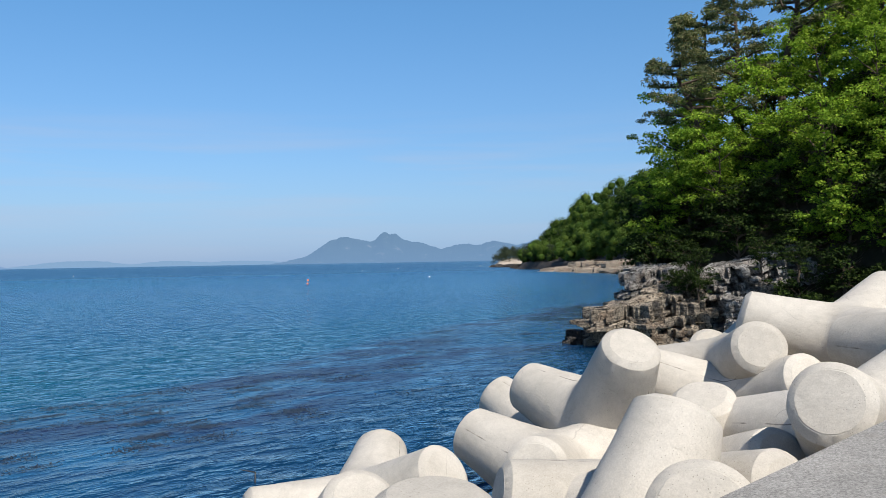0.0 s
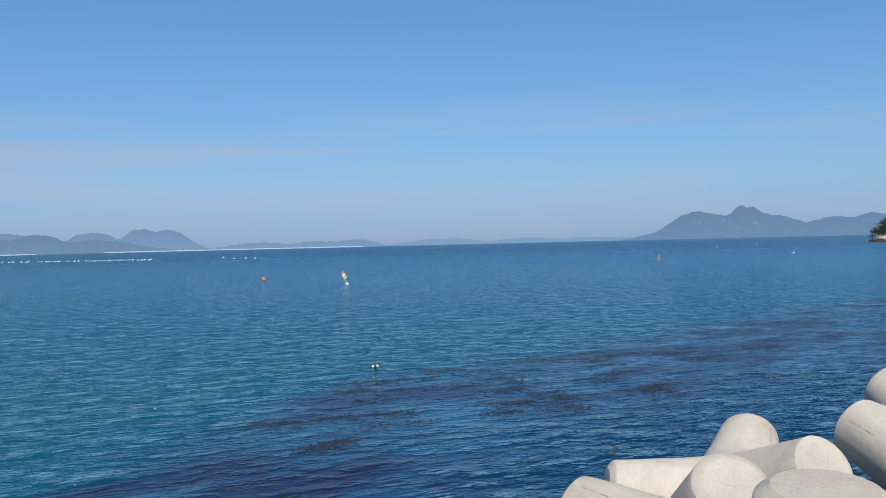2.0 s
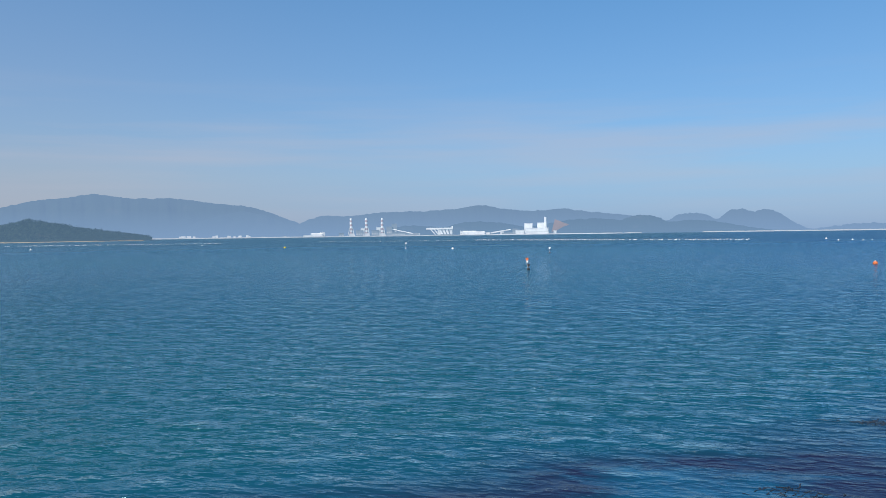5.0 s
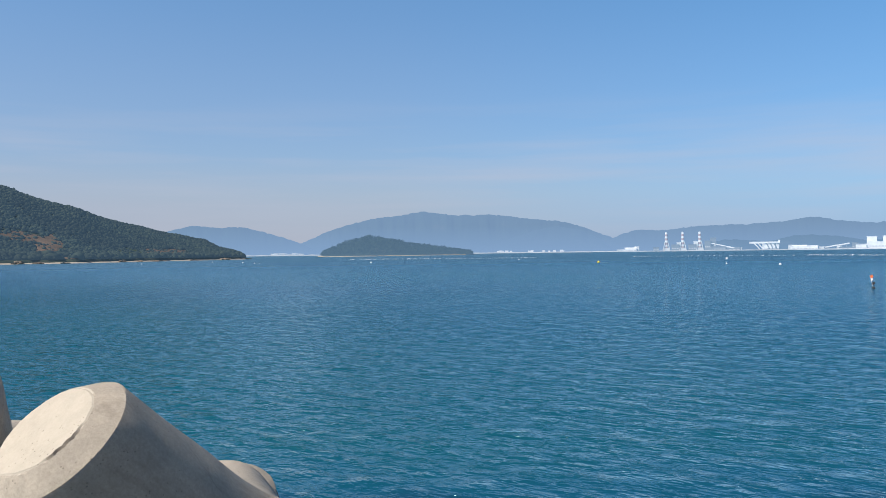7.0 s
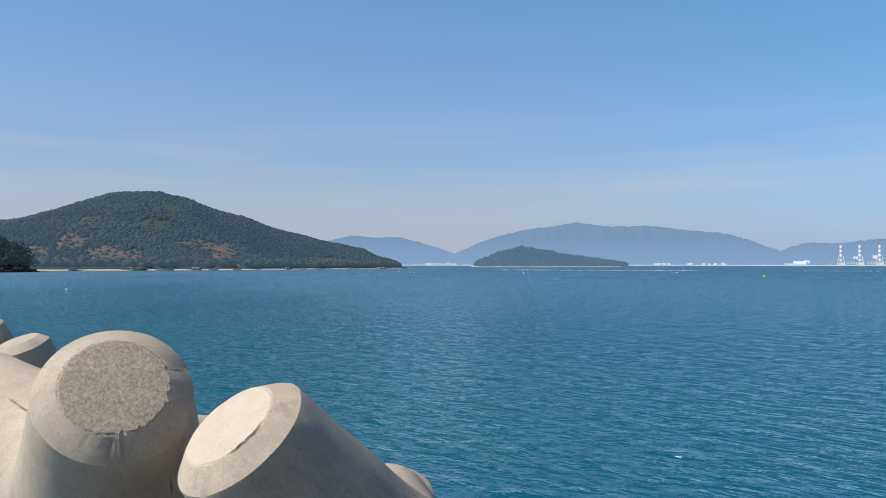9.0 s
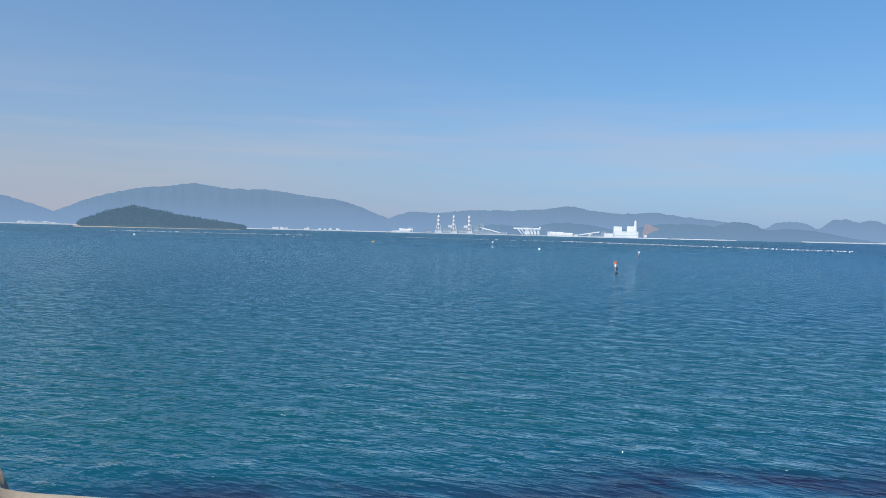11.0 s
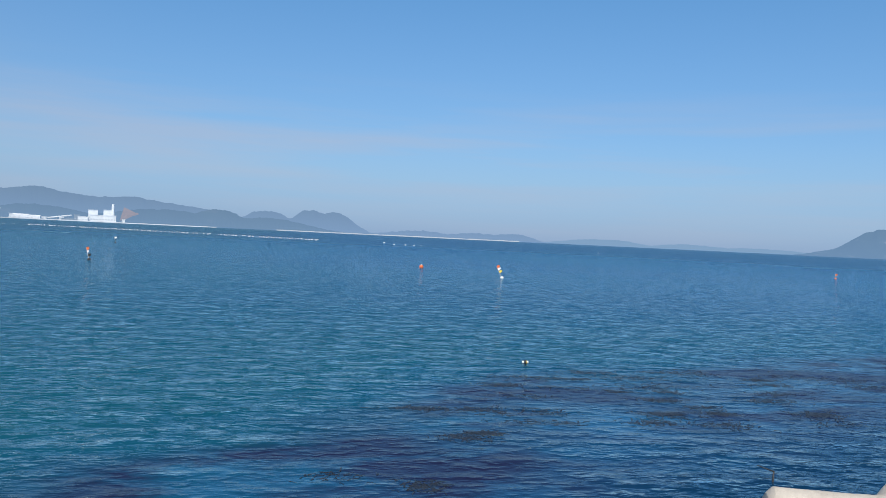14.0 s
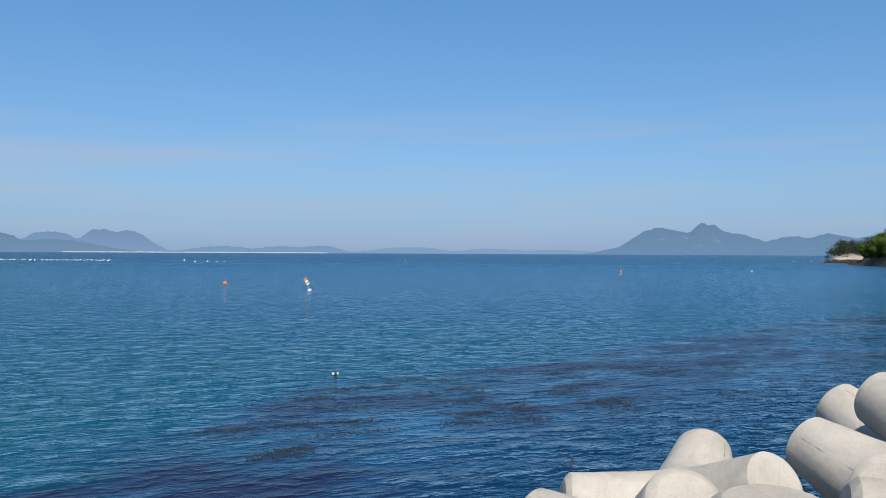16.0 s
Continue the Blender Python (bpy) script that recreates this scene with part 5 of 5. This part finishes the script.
hall("shed", "low pale shed on the far quay", 73.6, 46, 30, 13, MAT_WHITE_FAR, "gable", 4)
hall("shed", "low pale shed on the far quay", 67.0, 60, 24, 9, MAT_GREY_FAR, "gable", 4)
hall("boiler_block", "grey plant block with a pale top", 70.65, 30, 30, 26, MAT_GREY_FAR, bays=3)
hall("boiler_block", "grey plant block with a pale top", 69.55, 30, 30, 26, MAT_GREY_FAR, bays=3)
hall("boiler_block", "tall grey plant block beside the chimneys", 68.55, 24, 30, 40, MAT_GREY_FAR, bays=3)
hall("boiler_block", "low grey plant block", 67.9, 60, 30, 16, MAT_GREY_FAR, bays=5)


def shore_strip(name, label, a, b, dist, deep, high, mat):
    verts, faces = [], []
    n = int((b - a) * 4) + 2
    for i in range(n):
        h = a + (b - a) * i / (n - 1)
        lift = high * (1 + 0.4 * fbm(h * 2.0, dist, 0, 3))
        for d, z in ((0, -1), (deep * 0.2, lift), (deep, lift), (deep, -1)):
            verts.append(polar(h, dist + d, z))
    for i in range(n - 1):
        for j in range(3):
            faces.append((i * 4 + j, (i + 1) * 4 + j, (i + 1) * 4 + j + 1, i * 4 + j + 1))
    thing(name, label, "shore", kind="structure", me=raw_mesh(name, verts, faces, mat))


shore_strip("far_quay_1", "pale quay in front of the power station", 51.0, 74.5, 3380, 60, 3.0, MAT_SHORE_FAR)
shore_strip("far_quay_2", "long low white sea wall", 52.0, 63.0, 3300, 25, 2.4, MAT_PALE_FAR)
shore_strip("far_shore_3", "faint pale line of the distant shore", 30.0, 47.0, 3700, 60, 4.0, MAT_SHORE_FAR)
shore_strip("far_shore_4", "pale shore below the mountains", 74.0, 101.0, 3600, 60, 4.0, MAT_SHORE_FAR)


def quarry():
    verts, faces = [], []
    for i in range(9):
        for j in range(7):
            u, v = i / 8, j / 6
            h = 57.15 - v * (0.25 + 0.95 * u)
            verts.append(polar(h, 3640 + 60 * v, 8 + v * (60 - 26 * u) + 3 * fbm(u * 5, v * 5, 2.0, 3)))
    for i in range(8):
        for j in range(6):
            a = i * 7 + j
            faces.append((a, a + 7, a + 8, a + 1))
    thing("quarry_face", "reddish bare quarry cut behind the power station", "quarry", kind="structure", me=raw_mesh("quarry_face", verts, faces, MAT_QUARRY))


quarry()


def town(name, label, a, b, dist, count, seed):
    rnd = random.Random(seed)
    bm = bmesh.new()
    for _ in range(count):
        h = rnd.uniform(a, b)
        w, hh = rnd.uniform(8, 18), rnd.uniform(4, 10)
        p = polar(h, dist + rnd.uniform(0, 60))
        box(bm, (w, w, hh), (p.x, p.y, hh / 2 + 3), pose(0, 0, 0, 0, 0, h))
    thing(name, label, "buildings", kind="stuff", me=bm_mesh(name, bm, MAT_WHITE_FAR))


town("far_town", "faint white town at the foot of the hills", 96.4, 98.6, 3640, 26, 3)
town("far_village", "small pale buildings on the far shore", 78.0, 83.0, 3640, 14, 4)

# ---- floats and buoys ----
MAT_FLOAT = plain("white_foam_float", (0.80, 0.80, 0.78), 0.5, 0.1, 4)
MAT_ORANGE = plain("orange_plastic", (0.72, 0.16, 0.04), 0.4, 0.2, 4)
MAT_RED = plain("red_cloth", (0.60, 0.05, 0.04), 0.7, 0.2, 4)
MAT_YELLOW = plain("yellow_cloth", (0.75, 0.58, 0.06), 0.7, 0.2, 4)
MAT_BLACK = plain("black_rubber", (0.025, 0.025, 0.027), 0.6, 0.3, 4)
MAT_POLE = plain("weathered_pole", (0.45, 0.42, 0.36), 0.7, 0.3, 4)


def ball(bm, r, at, squash=1.0, sub=2):
    bmesh.ops.create_icosphere(bm, subdivisions=sub, radius=r, matrix=Matrix.Translation(at) @ Matrix.Diagonal((1, 1, squash, 1)))


def cloth(bm, at, wide, high, seed):
    """A small flag with waves in it, thick enough to have two sides."""
    n, m = 8, 5
    rows = []
    for side in (0.0, 0.012):
        rows.append([[bm.verts.new((at[0] + wide * i / (n - 1), at[1] + side + 0.10 * wide * math.sin(i * 1.2 + seed) * i / n, at[2] - high * j / (m - 1) * (1 - 0.35 * i / n))) for j in range(m)] for i in range(n)])
    for s, g in enumerate(rows):
        for i in range(n - 1):
            for j in range(m - 1):
                f = [g[i][j], g[i + 1][j], g[i + 1][j + 1], g[i][j + 1]]
                bm.faces.new(f if s else f[::-1])


def flag_buoy(heading, dist, high, lean, label, flags, float_mat):
    b_ = thing("flag_buoy", label, "buoy", "marker buoys", at=Matrix.Translation(polar(heading, dist)) @ pose(0, 0, 0, 0, 0, heading) @ pose(0, 0, 0, 0, lean, 0))
    bm = bmesh.new()
    tube(bm, (0, 0, -0.5), (0, 0, high), 0.03, 0.02, 8)
    part("pole", bm_mesh("pole", bm, MAT_POLE), b_)
    bm = bmesh.new()
    ball(bm, 0.22, (0.0, 0, 0.04), 0.9)
    part("float", bm_mesh("float", bm, float_mat, True), b_)
    for k, (mat, z, w, h) in enumerate(flags):
        bm = bmesh.new()
        cloth(bm, (0.02, 0, z), w, h, k * 2.0)
        part("flag", bm_mesh("flag", bm, mat), b_, "weathered cloth flag")


flag_buoy(31.1, 99, 1.55, -28, "leaning marker buoy with red and yellow flags", ((MAT_ORANGE, 1.6, 0.36, 0.32), (MAT_FLOAT, 1.28, 0.36, 0.26), (MAT_YELLOW, 0.95, 0.36, 0.3)), MAT_FLOAT)
flag_buoy(58.8, 104, 1.5, -14, "marker buoy with a small red flag", ((MAT_ORANGE, 1.5, 0.3, 0.36), (MAT_FLOAT, 1.15, 0.2, 0.3), (MAT_BLACK, 0.7, 0.3, 0.36)), MAT_BLACK)
flag_buoy(57.3, 192, 1.3, -10, "distant marker buoy with a pale flag", ((MAT_FLOAT, 1.3, 0.4, 0.4),), MAT_BLACK)
flag_buoy(67.4, 279, 2.0, -8, "distant marker buoy with a pale flag", ((MAT_FLOAT, 2.0, 0.6, 0.6),), MAT_FLOAT)
flag_buoy(122.2, 164, 1.3, -12, "distant marker buoy with a pale flag", ((MAT_FLOAT, 1.3, 0.35, 0.35),), MAT_FLOAT)
flag_buoy(9.5, 181, 1.1, -5, "orange buoy with a stubby pole", ((MAT_ORANGE, 1.0, 0.35, 0.4),), MAT_ORANGE)


def round_buoy(heading, dist, r, mat, label, cap=None):
    b_ = thing("round_buoy", label, "buoy", "round buoys", at=Matrix.Translation(polar(heading, dist)))
    bm = bmesh.new()
    ball(bm, r, (0, 0, r * 0.35), 0.9)
    part("shell", bm_mesh("shell", bm, mat, True), b_)
    bm = bmesh.new()
    tube(bm, (0, 0, r * 1.15), (0, 0, r * 1.5), r * 0.22, r * 0.16, 8)
    part("lug", bm_mesh("lug", bm, cap or mat), b_)


round_buoy(36.8, 120, 0.32, MAT_ORANGE, "orange-red round buoy with a white top", MAT_FLOAT)
round_buoy(75.8, 328, 0.55, MAT_YELLOW, "yellow-orange round buoy far out")
for h_, d_, r_ in ((39.5, 433, 0.9), (38.8, 373, 0.7), (38.0, 383, 0.8), (37.4, 373, 0.7), (36.9, 380, 0.6), (64.1, 254, 0.7), (91.7, 402, 1.0), (81.3, 467, 0.9),
                   (100.5, 497, 0.9), (99.7, 454, 0.8), (99.4, 440, 0.6), (5.7, 420, 0.6), (1.0, 232, 0.35), (3.2, 520, 0.7), (-1.5, 560, 0.7), (24.5, 430, 0.6), (-2.6, 610, 0.8), (102.5, 560, 0.8), (107, 520, 0.7)):
    round_buoy(h_, d_, r_ * 0.55, MAT_FLOAT, "white foam buoy on the water")


def drifting_float():
    b_ = thing("net_float", "dark net float with white ends and a yellow band", "float", at=Matrix.Translation(polar(29.25, 31.0, 0.02)) @ pose(0, 0, 0, 0, 0, 40) @ Matrix.Scale(0.55, 4))
    for name, x, r, mat in (("body", 0.0, 0.13, MAT_BLACK), ("end", -0.13, 0.09, MAT_FLOAT), ("end", 0.13, 0.09, MAT_FLOAT), ("band", 0.08, 0.135, MAT_YELLOW)):
        bm = bmesh.new()
        w = 0.09 if name != "band" else 0.02
        tube(bm, (x - w, 0, 0.08), (x + w, 0, 0.08), r, r * 0.92, 14)
        bmesh.ops.bevel(bm, geom=list(bm.edges), offset=0.015, segments=2, affect="EDGES")
        part(name, bm_mesh(name, bm, mat, True), b_)


drifting_float()


def farm_rows(name, label, ends, rows, count, seed, size):
    """Rows of foam floats that carry the lines of a sea farm."""
    rnd = random.Random(seed)
    (ha, da), (hb, db) = ends
    verts, faces = [], []
    bm = bmesh.new()
    ball(bm, 1.0, (0, 0, 0), 0.85, 1)
    unit = [v.co.copy() for v in bm.verts]
    tris = [[v.index for v in f.verts] for f in bm.faces]
    bm.free()
    for r in range(rows):
        off = r * 14.0
        for k in range(count):
            if rnd.random() < 0.12:
                continue
            u = (k + rnd.uniform(-0.35, 0.35)) / count
            p = polar(ha, da + off).lerp(polar(hb, db + off), u) + Vector((0, rnd.gauss(0, 1.2), 0.25))
            s = size * rnd.uniform(0.6, 1.2)
            i = len(verts)
            verts += [p + v * s for v in unit]
            faces += [[i + a for a in t] for t in tris]
    thing(name, label, "floats", kind="stuff", me=raw_mesh(name, verts, faces, MAT_FLOAT, True))


farm_rows("farm_floats", "long rows of white sea-farm floats", ((62.5, 585), (43.9, 405)), 3, 64, 1, 0.42)
farm_rows("farm_floats", "sparse rows of white sea-farm floats", ((73.5, 620), (63.0, 570)), 2, 36, 2, 0.36)
farm_rows("farm_floats", "rows of white sea-farm floats off the islet", ((93.0, 640), (80.0, 600)), 3, 46, 3, 0.4)


# ---- weed on the surface ----
MAT_WEED = plain("brown_kelp", (0.024, 0.018, 0.011), 0.35, 0.6, 2)


def weed_clump(x, y, wide, deep, count, seed):
    rnd = random.Random(seed)
    verts, faces = [], []
    for _ in range(count):
        c = Vector((rnd.gauss(0, wide / 2), rnd.gauss(0, deep / 2), 0.0))
        a = rnd.gauss(0.6, 0.7)
        ln, w = rnd.uniform(0.1, 0.35), rnd.uniform(0.01, 0.025)
        i = len(verts)
        for s in range(4):
            u = s / 3
            q = c + Vector((math.cos(a), math.sin(a), 0)) * ln * u
            q.z = 0.002 + 0.008 * math.sin(u * math.pi) * rnd.random()
            nrm = Vector((-math.sin(a), math.cos(a), 0.05)) * w * (1 - 0.5 * u)
            verts += [q - nrm, q + nrm]
            a += rnd.gauss(0, 0.5)
        for s in range(3):
            faces.append((i + 2 * s, i + 2 * s + 1, i + 2 * s + 3, i + 2 * s + 2))
    thing("kelp_mat", "ragged brown kelp floating at the surface", "seaweed", kind="stuff", me=raw_mesh("kelp_mat", verts, faces, MAT_WEED), at=Matrix.Translation((x, y, 0.0)) @ pose(0, 0, 0, 0, 0, 44))


# ragged patches lie scattered along the weed bed, thickest off the tetrapods
kr = random.Random(23)
for k in range(64):
    along_ = kr.triangular(-12, 46, 10)
    reach_ = lerp_table(along_, WEED_REACH)
    out_ = max(4.5, reach_ - kr.uniform(1.5, 12.0)) + 2.15
    far_ = max(1.0, out_ / 16)
    weed_clump(0.694 * along_ - 0.72 * out_, 0.72 * along_ + 0.694 * out_, kr.uniform(0.35, 1.1) * far_, kr.uniform(0.12, 0.45) * far_, int(kr.uniform(30, 130)), 40 + k)


def stick():
    """A bent dark stick that stands out of the water."""
    bm = bmesh.new()
    at_ = Vector((-4.05, 17.53, 0.0))
    tube(bm, (0, 0, -0.3), (0.02, 0, 0.22), 0.02, 0.016, 8)
    tube(bm, (0.02, 0, 0.215), (-0.30, 0.02, 0.30), 0.016, 0.008, 8)
    thing("stick", "bent dark stick standing out of the weedy water", "stick", me=bm_mesh("stick", bm, MAT_BLACK, True), at=Matrix.Translation(at_) @ pose(0, 0, 0, 0, 0, 20))


stick()
